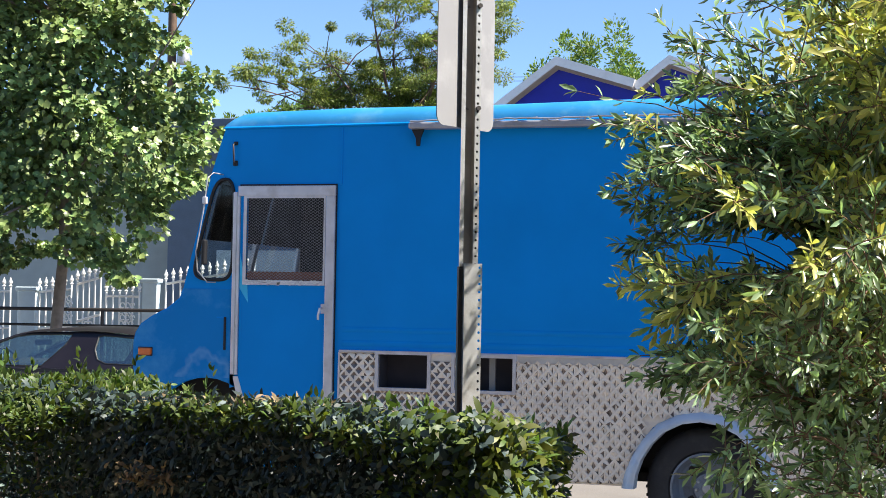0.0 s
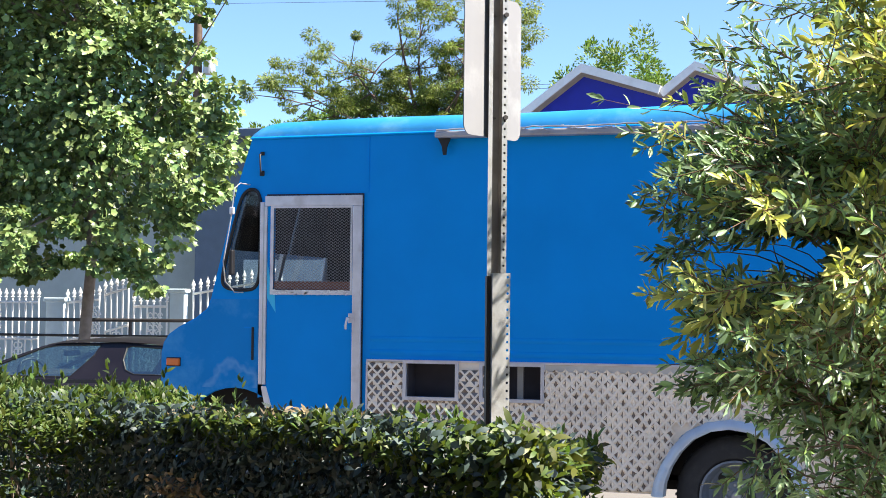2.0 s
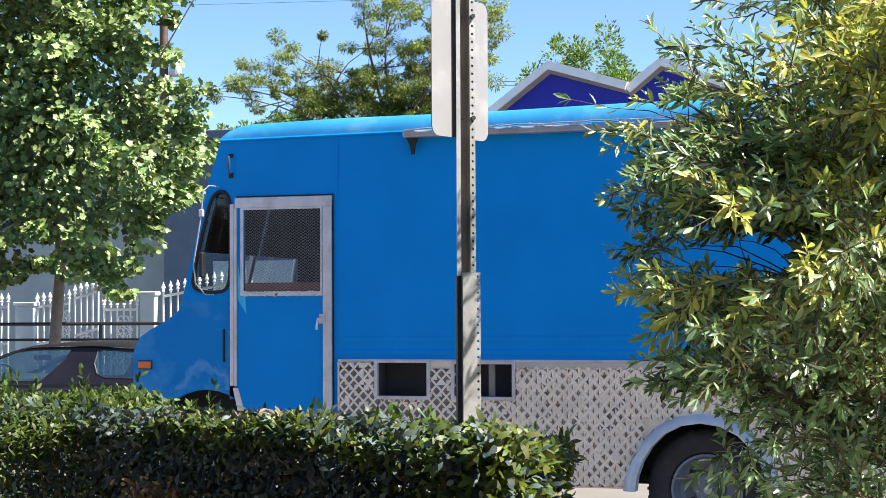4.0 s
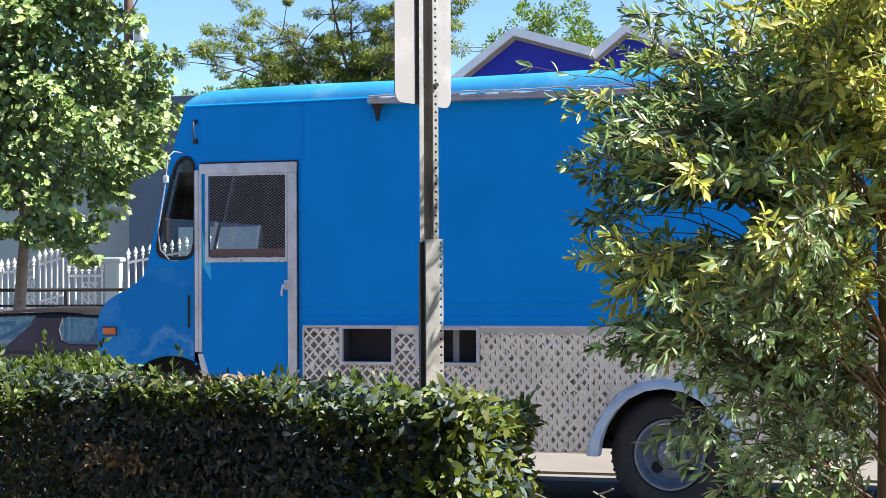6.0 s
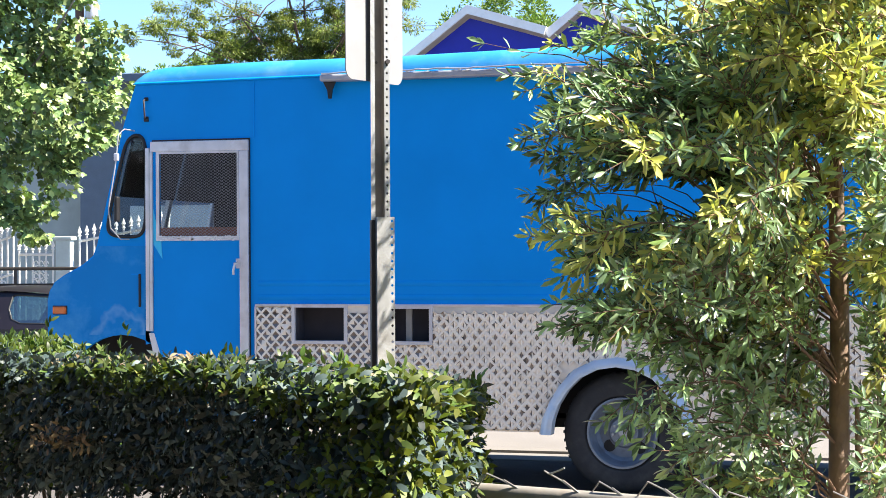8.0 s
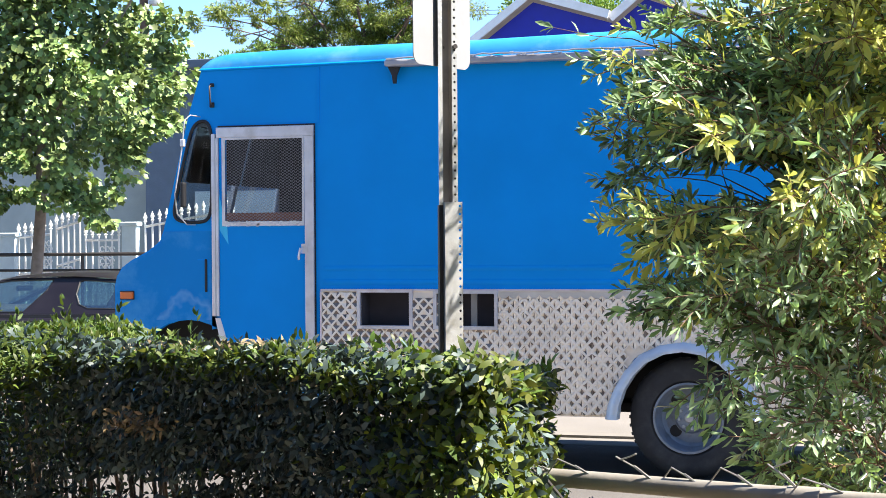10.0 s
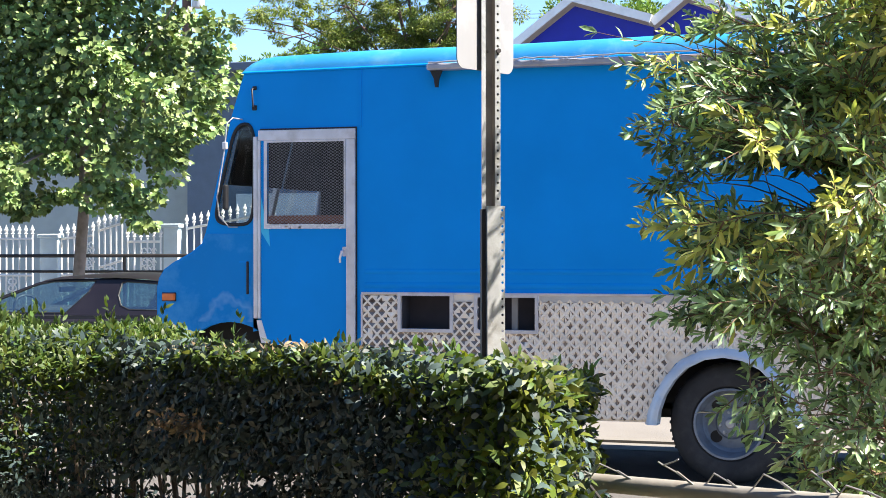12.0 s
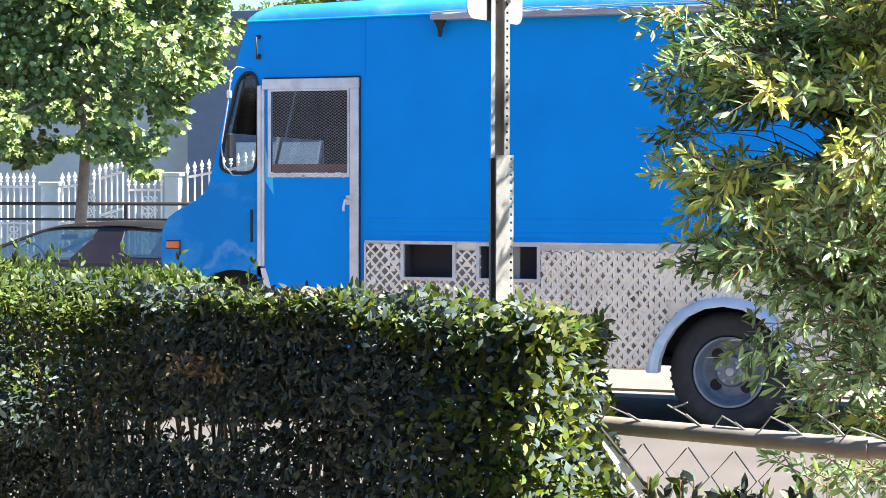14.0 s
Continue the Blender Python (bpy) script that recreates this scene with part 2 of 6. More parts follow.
SUNHEDGE = material("sun_toned_hedge_leaf", (0.076, 0.118, 0.026), 0.48, spec=0.35, vary=0.25, scale=3, island=0.55, translucent=0.28)
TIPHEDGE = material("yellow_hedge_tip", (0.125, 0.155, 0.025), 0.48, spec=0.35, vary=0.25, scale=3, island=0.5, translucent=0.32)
DRYLEAF = material("dry_leaf", (0.16, 0.125, 0.065), 0.7, vary=0.3, scale=20, island=0.5)
MAPLELEAF = material("broad_leaf", (0.175, 0.25, 0.085), 0.42, spec=0.45, vary=0.5, scale=1.6, island=0.6, translucent=0.12)
BUSHLEAF = material("narrow_leaf", (0.20, 0.285, 0.165), 0.26, spec=0.9, vary=0.35, scale=2.0, island=0.8, translucent=0.36)
TIPLEAF = material("sun_toned_young_leaf", (0.43, 0.44, 0.145), 0.30, vary=0.2, scale=2.0, island=0.5, translucent=0.34)
FERNLEAF = material("feathery_leaf", (0.145, 0.185, 0.03), 0.55, vary=0.4, scale=0.9, island=0.6, translucent=0.36)
FARLEAF = material("far_leaf", (0.14, 0.22, 0.045), 0.55, vary=0.3, scale=0.8, island=0.35, translucent=0.3)


# ---- building helpers ----
def mesh_of(name, geo, mat, smooth=None):
    me = bpy.data.meshes.new(name)
    if isinstance(geo, bmesh.types.BMesh):
        geo.normal_update()
        geo.to_mesh(me)
        geo.free()
    else:
        me.from_pydata([tuple(v) for v in geo[0]], [], [tuple(f) for f in geo[1]])
    me.materials.append(mat)
    if smooth is not None:
        me.shade_smooth()
        me.set_sharp_from_angle(angle=radians(smooth))
    return me


def part(name, geo, mat, parent=None, label="", smooth=None):
    ob = new(name, mesh_of(name, geo, mat, smooth))
    if parent is not None:
        ob.parent = parent
        if parent.parent is None:
            ob.matrix_parent_inverse = Matrix.Translation(-parent.location)
    return tagged(ob, label)


def thing(name, at, label, category, group="", kind=""):
    ob = new(name)
    ob.empty_display_size = 0.1
    ob.location = at
    return tagged(ob, label, category, group, kind)


def box(x0, x1, y0, y1, z0, z1, bevel=0.0, seg=2):
    bm = bmesh.new()
    bmesh.ops.create_cube(bm, size=1)
    bmesh.ops.scale(bm, vec=(x1 - x0, y1 - y0, z1 - z0), verts=bm.verts)
    bmesh.ops.translate(bm, vec=((x0 + x1) / 2, (y0 + y1) / 2, (z0 + z1) / 2), verts=bm.verts)
    if bevel:
        bmesh.ops.bevel(bm, geom=bm.edges[:], offset=bevel, segments=seg, affect="EDGES", profile=0.5)
    return bm


def join(*geos):
    """Several (verts, faces) pairs in one."""
    vs, fs = [], []
    for v, f in geos:
        k = len(vs)
        vs += [tuple(p) for p in v]
        fs += [tuple(i + k for i in g) for g in f]
    return vs, fs


def flat(bm):
    bm.verts.ensure_lookup_table()
    bm.verts.index_update()
    r = [tuple(v.co) for v in bm.verts], [tuple(v.index for v in f.verts) for f in bm.faces]
    bm.free()
    return r


def tube(points, radius, sides=8, caps=True, taper=None):
    """A round bar along points; taper: radius at each point."""
    pts = [Vector(p) for p in points]
    vs, fs = [], []
    ref = Vector((0.31, 0.17, 0.93))
    for i, p in enumerate(pts):
        d = (pts[min(i + 1, len(pts) - 1)] - pts[max(i - 1, 0)]).normalized()
        if abs(d.dot(ref)) > 0.95:
            ref = Vector((0.9, 0.4, 0.1))
        a = d.cross(ref).normalized()
        b = d.cross(a)
        r = taper[i] if taper else radius
        for k in range(sides):
            w = 2 * math.pi * k / sides
            vs.append(p + (a * math.cos(w) + b * math.sin(w)) * r)
    for i in range(len(pts) - 1):
        for k in range(sides):
            k2 = (k + 1) % sides
            fs.append((i * sides + k, i * sides + k2, (i + 1) * sides + k2, (i + 1) * sides + k))
    if caps:
        fs.append(tuple(range(sides))[::-1])
        fs.append(tuple((len(pts) - 1) * sides + k for k in range(sides)))
    return vs, fs


def lathe(profile, centre, axis="Y", sides=40):
    """A turned form: profile of (radius, along); axis through centre."""
    vs, fs = [], []
    for r, a in profile:
        for k in range(sides):
            w = 2 * math.pi * k / sides
            c, s = r * math.cos(w), r * math.sin(w)
            vs.append(Vector(centre) + Vector({"Y": (c, a, s), "Z": (c, s, a), "X": (a, c, s)}[axis]))
    for i in range(len(profile) - 1):
        for k in range(sides):
            k2 = (k + 1) % sides
            fs.append((i * sides + k, (i + 1) * sides + k, (i + 1) * sides + k2, i * sides + k2))
    return vs, fs


def plate(outline, holes, y0, y1):
    """A flat sheet in the xz plane with holes, from y0 to y1."""
    bm = bmesh.new()
    edges = []
    for loop in (outline, *holes):
        vs = [bm.verts.new((x, y0, z)) for x, z in loop]
        edges += [bm.edges.new((vs[i], vs[(i + 1) % len(vs)])) for i in range(len(vs))]
    bmesh.ops.triangle_fill(bm, use_beauty=True, use_dissolve=False, edges=edges, normal=(0, -1, 0))
    r = bmesh.ops.extrude_face_region(bm, geom=bm.faces[:])
    bmesh.ops.translate(bm, vec=(0, y1 - y0, 0), verts=[e for e in r["geom"] if isinstance(e, bmesh.types.BMVert)])
    bmesh.ops.recalc_face_normals(bm, faces=bm.faces)
    return bm


def sweep_y(profile, y0, y1, inset=0.0, thickness=0.03):
    """A sheet that follows an xz profile across y, with rounded-in ends."""
    n = len(profile)
    ys = [(y0, -inset), (y0 + inset * 0.3, -inset * 0.3), (y0 + inset, 0), (y1 - inset, 0), (y1 - inset * 0.3, -inset * 0.3), (y1, -inset)] if inset else [(y0, 0), (y1, 0)]
    vs, fs = [], []
    nrm = []
    for i in range(n):
        a, b = Vector(profile[max(i - 1, 0)]), Vector(profile[min(i + 1, n - 1)])
        d = (b - a).normalized()
        nrm.append(Vector((-d.y, d.x)))
    for off in (0.0, -thickness):
        for y, e in ys:
            for i, (x, z) in enumerate(profile):
                vs.append((x + nrm[i].x * (e + off), y, z + nrm[i].y * (e + off)))
    m = len(ys)
    for s in range(2):
        for j in range(m - 1):
            for i in range(n - 1):
                q = [s * m * n + j * n + i, s * m * n + j * n + i + 1, s * m * n + (j + 1) * n + i + 1, s * m * n + (j + 1) * n + i]
                fs.append(q if s else q[::-1])
    for j in (0, m - 1):
        for i in range(n - 1):
            fs.append((j * n + i, j * n + i + 1, m * n + j * n + i + 1, m * n + j * n + i))
    for i in (0, n - 1):
        for j in range(m - 1):
            fs.append((j * n + i, (j + 1) * n + i, m * n + (j + 1) * n + i, m * n + j * n + i))
    bm = bmesh.new()
    bv = [bm.verts.new(v) for v in vs]
    for f in fs:
        bm.faces.new([bv[k] for k in f])
    bmesh.ops.recalc_face_normals(bm, faces=bm.faces)
    return bm


def ring(cx, cz, rx, rz, a0=0.0, a1=360.0, n=32):
    return [(cx + rx * math.cos(radians(a0 + (a1 - a0) * k / n)), cz + rz * math.sin(radians(a0 + (a1 - a0) * k / n))) for k in range(n + (a1 - a0 < 360))]


def rounded(x0, x1, z0, z1, r, n=5):
    out = []
    for cx, cz, a in ((x1 - r, z1 - r, 0), (x0 + r, z1 - r, 90), (x0 + r, z0 + r, 180), (x1 - r, z0 + r, 270)):
        out += [(cx + r * math.cos(radians(a + 90 * k / n)), cz + r * math.sin(radians(a + 90 * k / n))) for k in range(n + 1)]
    return out


def leaves(rng, pos, direc, length, width, curl=0.15, lobes=0, face=None, loose=0.6, fold=False):
    """Leaf blades at pos along direc; face: where their upper sides turn."""
    n = len(pos)
    d = direc / np.linalg.norm(direc, axis=1)[:, None]
    r = rng.normal(size=(n, 3))
    if face is not None:
        r = np.asarray(face) + r * loose
    s = np.cross(r, d)
    s /= np.linalg.norm(s, axis=1)[:, None]
    u = np.cross(d, s)
    L, W = length[:, None], width[:, None]
    if lobes:
        # broad blade: a fan of five pointed lobes round the midrib, cupped
        shape, faces = [(0.36, 0, -0.07)], []
        for ang, rad in ((0, 0.64), (30, 0.42), (58, 0.56), (92, 0.38), (124, 0.46), (180, 0.36), (236, 0.46), (268, 0.38), (302, 0.56), (330, 0.42)):
            shape.append((0.36 + rad * math.cos(radians(ang)), rad * math.sin(radians(ang)), 0.10 * rad))
        faces = [(0, k, k % 10 + 1) for k in range(1, 11)]
    elif fold:
        # lance-shaped blade folded along its midrib
        shape = [(0, 0, 0), (0.24, -0.30, 0.16), (0.24, 0, 0), (0.24, 0.30, 0.16), (0.70, -0.48, 0.10), (0.70, 0, -0.10), (0.70, 0.48, 0.10), (1, 0, -1.4 * curl)]
        faces = [(0, 2, 1), (0, 3, 2), (1, 2, 5), (1, 5, 4), (2, 3, 6), (2, 6, 5), (4, 5, 7), (5, 6, 7)]
    else:
        # narrow blade: base, two stations with both margins, bent-down tip
        shape = [(0, 0, 0), (0.30, -0.47, curl), (0.30, 0.47, curl), (0.66, -0.40, 1.4 * curl), (0.66, 0.40, 0.6 * curl), (1, 0, -1.5 * curl)]
        faces = [(0, 2, 1), (1, 2, 4), (1, 4, 3), (3, 4, 5)]
    v = np.stack([pos + d * L * a + s * W * b + u * W * c for a, b, c in shape], 1)
    k = len(shape)
    f = (np.arange(n)[:, None, None] * k + np.array(faces)[None]).reshape(-1, 3)
    return v.reshape(-1, 3), f


def big_mesh(name, v, f, mat):
    me = bpy.data.meshes.new(name)
    me.vertices.add(len(v))
    me.vertices.foreach_set("co", np.ascontiguousarray(v, dtype=np.float32).ravel())
    me.loops.add(f.size)
    me.loops.foreach_set("vertex_index", np.ascontiguousarray(f, dtype=np.int32).ravel())
    me.polygons.add(len(f))
    me.polygons.foreach_set("loop_start", np.arange(0, f.size, f.shape[1], dtype=np.int32))
    me.update(calc_edges=True)
    me.materials.append(mat)
    return me


def foliage(name, v, f, mat, parent, label="", kind=""):
    ob = new(name, big_mesh(name, v, f, mat))
    if parent is not None:
        ob.parent = parent
        ob.matrix_parent_inverse = Matrix.Translation(-parent.location)
    return tagged(ob, label, kind=kind)


# ---- ground, road, kerbs ----
def slab(name, x0, x1, y0, y1, z0, z1, mat, label, category, parent=None):
    ob = part(name, box(x0, x1, y0, y1, z0, z1, 0.012), mat, parent)
    return tagged(ob, label, category, kind="structure")


ground = part("ground", ([(-900, -900, 0), (900, -900, 0), (900, 900, 0), (-900, 900, 0)], [(0, 1, 2, 3)]), ASPHALT)
tagged(ground, "sun-bleached grey asphalt street and ground", "ground", kind="structure")
# far side: gutter pan, kerb that ramps down to a driveway, pavement
slab("gutter", -40, 40, 1.72, 2.16, -0.2, 0.006, BLEACHED, "pale concrete gutter along the far kerb", "gutter")
# under-van shade, put into the colour of a thin dark asphalt strip
slab("road_patch", -3.2, 6.0, -0.18, 1.70, -0.2, 0.004, VANSHADE, "asphalt strip along the gutter, darkened for the shade under the van", "road")
kv, kf = [], []
KX = [-40, -0.6, -0.25, 0.1, 0.4, 40]
KZ = [0.12, 0.12, 0.09, 0.05, 0.025, 0.025]
for x, z in zip(KX, KZ):
    kv += [(x, 2.16, -0.1), (x, 2.162, z), (x, 2.30, z + 0.012), (x, 2.30, -0.1)]
for i in range(len(KX) - 1):
    a, b = 4 * i, 4 * i + 4
    kf += [(a, a + 1, b + 1, b), (a + 1, a + 2, b + 2, b + 1), (a + 2, a + 3, b + 3, b + 2)]
tagged(part("kerb", (kv, kf), BLEACHED), "concrete kerb sloping down to a driveway", "kerb", kind="structure")
av, af = [], []
for x, z in zip(KX[1:], KZ[1:]):
    av += [(x, 2.301, z + 0.012), (x, 3.9, 0.124), (x, 9.0, 0.125), (x, 2.301, -0.1)]
for i in range(len(KX) - 2):
    a, b = 4 * i, 4 * i + 4
    af += [(a, a + 1, b + 1, b)[::-1], (a + 1, a + 2, b + 2, b + 1)[::-1], (a, b, b + 3, a + 3)[::-1]]
tagged(part("driveway", (av, af), BLEACHED), "pale concrete driveway apron sloping to the street", "driveway", kind="structure")
slab("pavement_far", -40, -0.6, 2.30, 9.0, -0.2, 0.125, BLEACHED, "pale concrete pavement and forecourt beyond the street", "pavement")
# near side: kerb, pavement, planting bed
slab("kerb_near", -40, 40, -4.35, -4.2, -0.2, 0.15, CONCRETE, "concrete kerb of the near pavement", "kerb")
slab("pavement_near", -40, 40, -6.6, -4.35, -0.2, 0.146, CONCRETE, "pale concrete pavement beside the street", "pavement")
slab("planting_bed", -40, 40, -30, -6.6, -0.2, 0.14, SOIL, "dry brown soil of the planted front yard", "soil")


# added round the viewer: unseen plain walls that close the yard and block light
for nm, dims, lab, cat in (("wall_south", (-6, 7.6, -13.3, -13.0, 0.14, 2.75), "unseen plain grey stucco wall added to block light", "wall"),
                           ("porch_ceiling", (-6, 7.6, -13.3, -10.0, 2.75, 2.9), "unseen plain stucco ceiling added to cut sky light", "ceiling"),
                           ("wall_upper", (-6, 7.6, -13.3, -12.9, 2.9, 7.5), "unseen plain grey stucco upper wall added to cut sky light", "wall"),
                           ("wall_west", (-6.3, -6.0, -13.3, -10.0, 0.14, 2.9), "unseen plain grey stucco end wall added to close the yard", "wall"),
                           ("wall_east", (7.6, 7.9, -13.3, -8.45, 0.14, 6.0), "unseen plain grey stucco side wall added to shade the yard", "wall")):
    tagged(part(nm, box(*dims), STUCCO), lab, cat, kind="structure")


# ---- blue step van ----
TW = 2.02                                    # width of the body
truck = thing("food_truck", (1.4, 1.0, 0.0), "bright blue step van with quilted steel skirt at the kerb", "truck")
FRONT = [(-1.525, 0.42), (-1.53, 0.86), (-1.53, 1.22), (-1.515, 1.285), (-1.475, 1.345), (-1.40, 1.395), (-1.27, 1.46), (-1.185, 1.525), (-1.152, 1.60)]
arch_f = ring(-0.97, 0.56, 0.42, 0.425, 180, 0, 16)
arch_r = ring(2.43, 0.38, 0.42, 0.43, 180, 0, 20)
GUT = 2.685
side_outline = ([(-1.155, 1.60), (-0.962, 2.38), (-0.885, 2.62), (-0.862, GUT), (4.30, GUT + 0.05), (4.30, 0.40)] + arch_r[::-1] + [(2.0, 0.40), (-0.52, 0.40)]
                + arch_f[::-1] + [(-1.40, 0.42), (-1.522, 0.42)] + FRONT[1:-1])
oval = [(-0.80, 1.72), (-0.79, 1.80), (-0.785, 2.20), (-0.80, 2.30), (-0.832, 2.342), (-0.895, 2.335), (-0.940, 2.275), (-0.972, 2.16), (-1.025, 1.96),
        (-1.07, 1.76), (-1.072, 1.70), (-1.045, 1.665), (-0.97, 1.652), (-0.86, 1.652), (-0.82, 1.672)]


def rounder(loop):
    """Cut the corners of a closed outline."""
    out = []
    for (ax, az), (bx, bz) in zip(loop, loop[1:] + loop[:1]):
        out += [(0.75 * ax + 0.25 * bx, 0.75 * az + 0.25 * bz), (0.25 * ax + 0.75 * bx, 0.25 * az + 0.75 * bz)]
    return out


oval = rounder(rounder(oval))
door_win = [(-0.693, 1.645), (-0.105, 1.645), (-0.105, 2.215), (-0.693, 2.215)]
vent_a, vent_b = (0.285, 0.627, 0.957, 1.175), (0.815, 1.207, 0.957, 1.168)
holes = [oval, door_win] + [[(a, c), (b, c), (b, d), (a, d)] for a, b, c, d in (vent_a, vent_b)]
part("side_panel", plate(side_outline, holes, 0.0, 0.03), BLUE, truck)
part("side_panel", plate(side_outline, [], TW - 0.03, TW), BLUE, truck)
part("hood", sweep_y(FRONT, 0.004, TW - 0.004, 0.05, 0.03), BLUE_HOOD, truck, "blue hood with patchy faded paint", smooth=50)


def roof_geo():
    """Crowned roof with rolled edges and a rounded front."""
    prof = []
    r = 0.125
    for k in range(7):
        a = radians(90 * k / 6)
        prof.append((r - r * math.cos(a), r * math.sin(a)))
    prof += [(0.45, r + 0.022), (1.0, r + 0.03)]
    prof += [(TW - y, z) for y, z in prof[::-1][1:]]
    xs = [-0.868, -0.855, -0.82, -0.76, -0.66, 0.0, 1.0, 2.0, 3.0, 4.2, 4.3]
    fade = [0.0, 0.42, 0.68, 0.86, 0.96, 1, 1, 1, 1, 0.97, 0.7]
    vs, fs = [], []
    for x, fd in zip(xs, fade):
        for j, (y, z) in enumerate(prof):
            wob = 0.006 * math.sin(x * 3.1 + 1.0) + 0.004 * math.sin(x * 7.3)
            vs.append((x - (0.02 if 0 < j < len(prof) - 1 and fd < 1 else 0) * (1 - fd), y, GUT + 0.0098 * (x + 0.86) + z * fd + wob * min(1, z * 10) * (x > -0.5)))
    n = len(prof)
    for i in range(len(xs) - 1):
        for j in range(n - 1):
            fs.append((i * n + j, i * n + j + 1, (i + 1) * n + j + 1, (i + 1) * n + j))
    fs.append(tuple(range(n)))
    fs.append(tuple((len(xs) - 1) * n + j for j in range(n))[::-1])
    return vs, fs


part("roof", roof_geo(), BLUE_ROOF, truck, "sun-faded light blue roof with rolled edges", smooth=40)
gut = [(x, -0.006, GUT + 0.0098 * (x + 0.86) + 0.002) for x in (-0.862, 0.0, 1.2, 2.6, 4.3)]
part("drip_rail", tube(gut, 0.010, 8), BLUE, truck, "thin blue drip rail", smooth=40)
part("roof_hatch", box(-0.25, 0.75, 0.55, 1.5, 2.80, 2.865, 0.02), WHITE, truck, "off-white roof hatch")
# front and rear walls
ws = [(-1.153, 1.60), (-0.967, 2.36)]


def on_ws(y, s, out=0.0):
    (x0, z0), (x1, z1) = ws
    d = Vector((x1 - x0, 0, z1 - z0)).normalized()
    nrm = Vector((-d.z, 0, d.x))
    return Vector((x0, y, z0)) + d * s + nrm * out


WSL = (Vector((ws[1][0], ws[1][1])) - Vector(ws[0])).length


def ws_bar(y0, y1, s0, s1, t=0.03):
    q = [on_ws(y, s, o) for o in (-t / 2, t / 2) for y, s in ((y0, s0), (y1, s0), (y1, s1), (y0, s1))]
    return q, [(0, 1, 2, 3), (7, 6, 5, 4), (0, 4, 5, 1), (1, 5, 6, 2), (2, 6, 7, 3), (3, 7, 4, 0)]


part("windshield_frame", join(ws_bar(0.03, 0.10, 0, WSL), ws_bar(TW - 0.10, TW - 0.03, 0, WSL), ws_bar(0.98, 1.04, 0.07, WSL - 0.05), ws_bar(0.10, TW - 0.10, 0, 0.07), ws_bar(0.10, TW - 0.10, WSL - 0.05, WSL)), ALU, truck, "bare metal windshield frame")
for y0, y1 in ((0.10, 0.98), (1.04, TW - 0.10)):
    ob = part("windshield_pane", ws_bar(y0, y1, 0.07, WSL - 0.05, 0.006), GLASS, truck, "clear windshield glass")
    ob.visible_shadow = False
part("brow", sweep_y([(-0.968, 2.36), (-0.886, 2.62), (-0.866, GUT + 0.002)], 0.031, TW - 0.031, 0, 0.02), BLUE, truck)
part("rear_wall", box(4.27, 4.298, 0.031, TW - 0.031, 0.40, GUT + 0.04), BLUE, truck)
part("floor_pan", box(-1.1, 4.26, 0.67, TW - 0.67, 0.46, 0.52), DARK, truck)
# unseen dark partition, added to stop stray light in the cab
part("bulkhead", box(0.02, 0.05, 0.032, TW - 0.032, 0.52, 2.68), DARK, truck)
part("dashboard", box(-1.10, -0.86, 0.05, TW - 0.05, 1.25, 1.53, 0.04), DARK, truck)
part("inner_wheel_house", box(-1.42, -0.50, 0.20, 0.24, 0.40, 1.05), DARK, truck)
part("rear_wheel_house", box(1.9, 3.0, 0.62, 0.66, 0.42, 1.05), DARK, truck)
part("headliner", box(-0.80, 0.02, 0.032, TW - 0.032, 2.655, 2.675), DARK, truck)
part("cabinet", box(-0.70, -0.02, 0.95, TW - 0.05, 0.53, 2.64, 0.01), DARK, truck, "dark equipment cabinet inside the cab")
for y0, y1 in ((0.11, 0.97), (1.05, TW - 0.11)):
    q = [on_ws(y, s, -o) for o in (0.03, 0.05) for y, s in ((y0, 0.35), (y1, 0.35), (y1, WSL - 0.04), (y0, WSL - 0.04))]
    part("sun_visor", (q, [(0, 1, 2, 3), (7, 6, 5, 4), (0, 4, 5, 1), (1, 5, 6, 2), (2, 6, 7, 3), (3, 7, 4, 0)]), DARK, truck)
# bare metal pillars of the far doorway, steering wheel and seat behind the glass
for xa, xb in ((-1.06, -1.20), (-0.78, -0.92)):
    part("inner_pillar", tube([(xb, TW - 0.12, 1.35), (xa, TW - 0.12, 2.20)], 0.022, 8), ALU, truck, "bare metal pillar in the cab", smooth=60)
part("steering_wheel", tube([(-0.86 + 0.06 * math.cos(a), 0.52 + 0.2 * math.cos(a), 1.50 + 0.19 * math.sin(a)) for a in [2 * math.pi * k / 24 for k in range(25)]], 0.014, 8), SEAL, truck, smooth=60)
seat = part("seat", box(-0.45, -0.02, 0.30, 0.78, 0.95, 1.10, 0.04), DARK, truck)
part("backrest", box(-0.12, -0.01, 0.32, 0.76, 1.10, 1.95, 0.04), BROWN, seat)
fender_outline = [(-1.521, 0.60), (-1.524, 1.22), (-1.509, 1.282), (-1.47, 1.34), (-1.395, 1.388), (-1.265, 1.452), (-1.18, 1.515), (-1.148, 1.59), (-0.795, 1.59), (-0.795, 0.92)] + [p for p in ring(-0.97, 0.56, 0.422, 0.427, 0, 180, 24) if p[0] < -0.72 and p[1] > 0.62]
part("fender", plate(fender_outline, [], -0.004, -0.001), FENDER, truck, "blue fender with patchy faded paint")
# quarter glass with rubber seal
qg = part("quarter_window", plate(oval, [], 0.012, 0.017), GLASS, truck, "oval front quarter window with black rubber seal")
qg.visible_shadow = False
part("seal", tube([(x, -0.004, z) for x, z in oval + oval[:1]], 0.012, 8, caps=False), SEAL, qg, "black rubber seal", smooth=60)
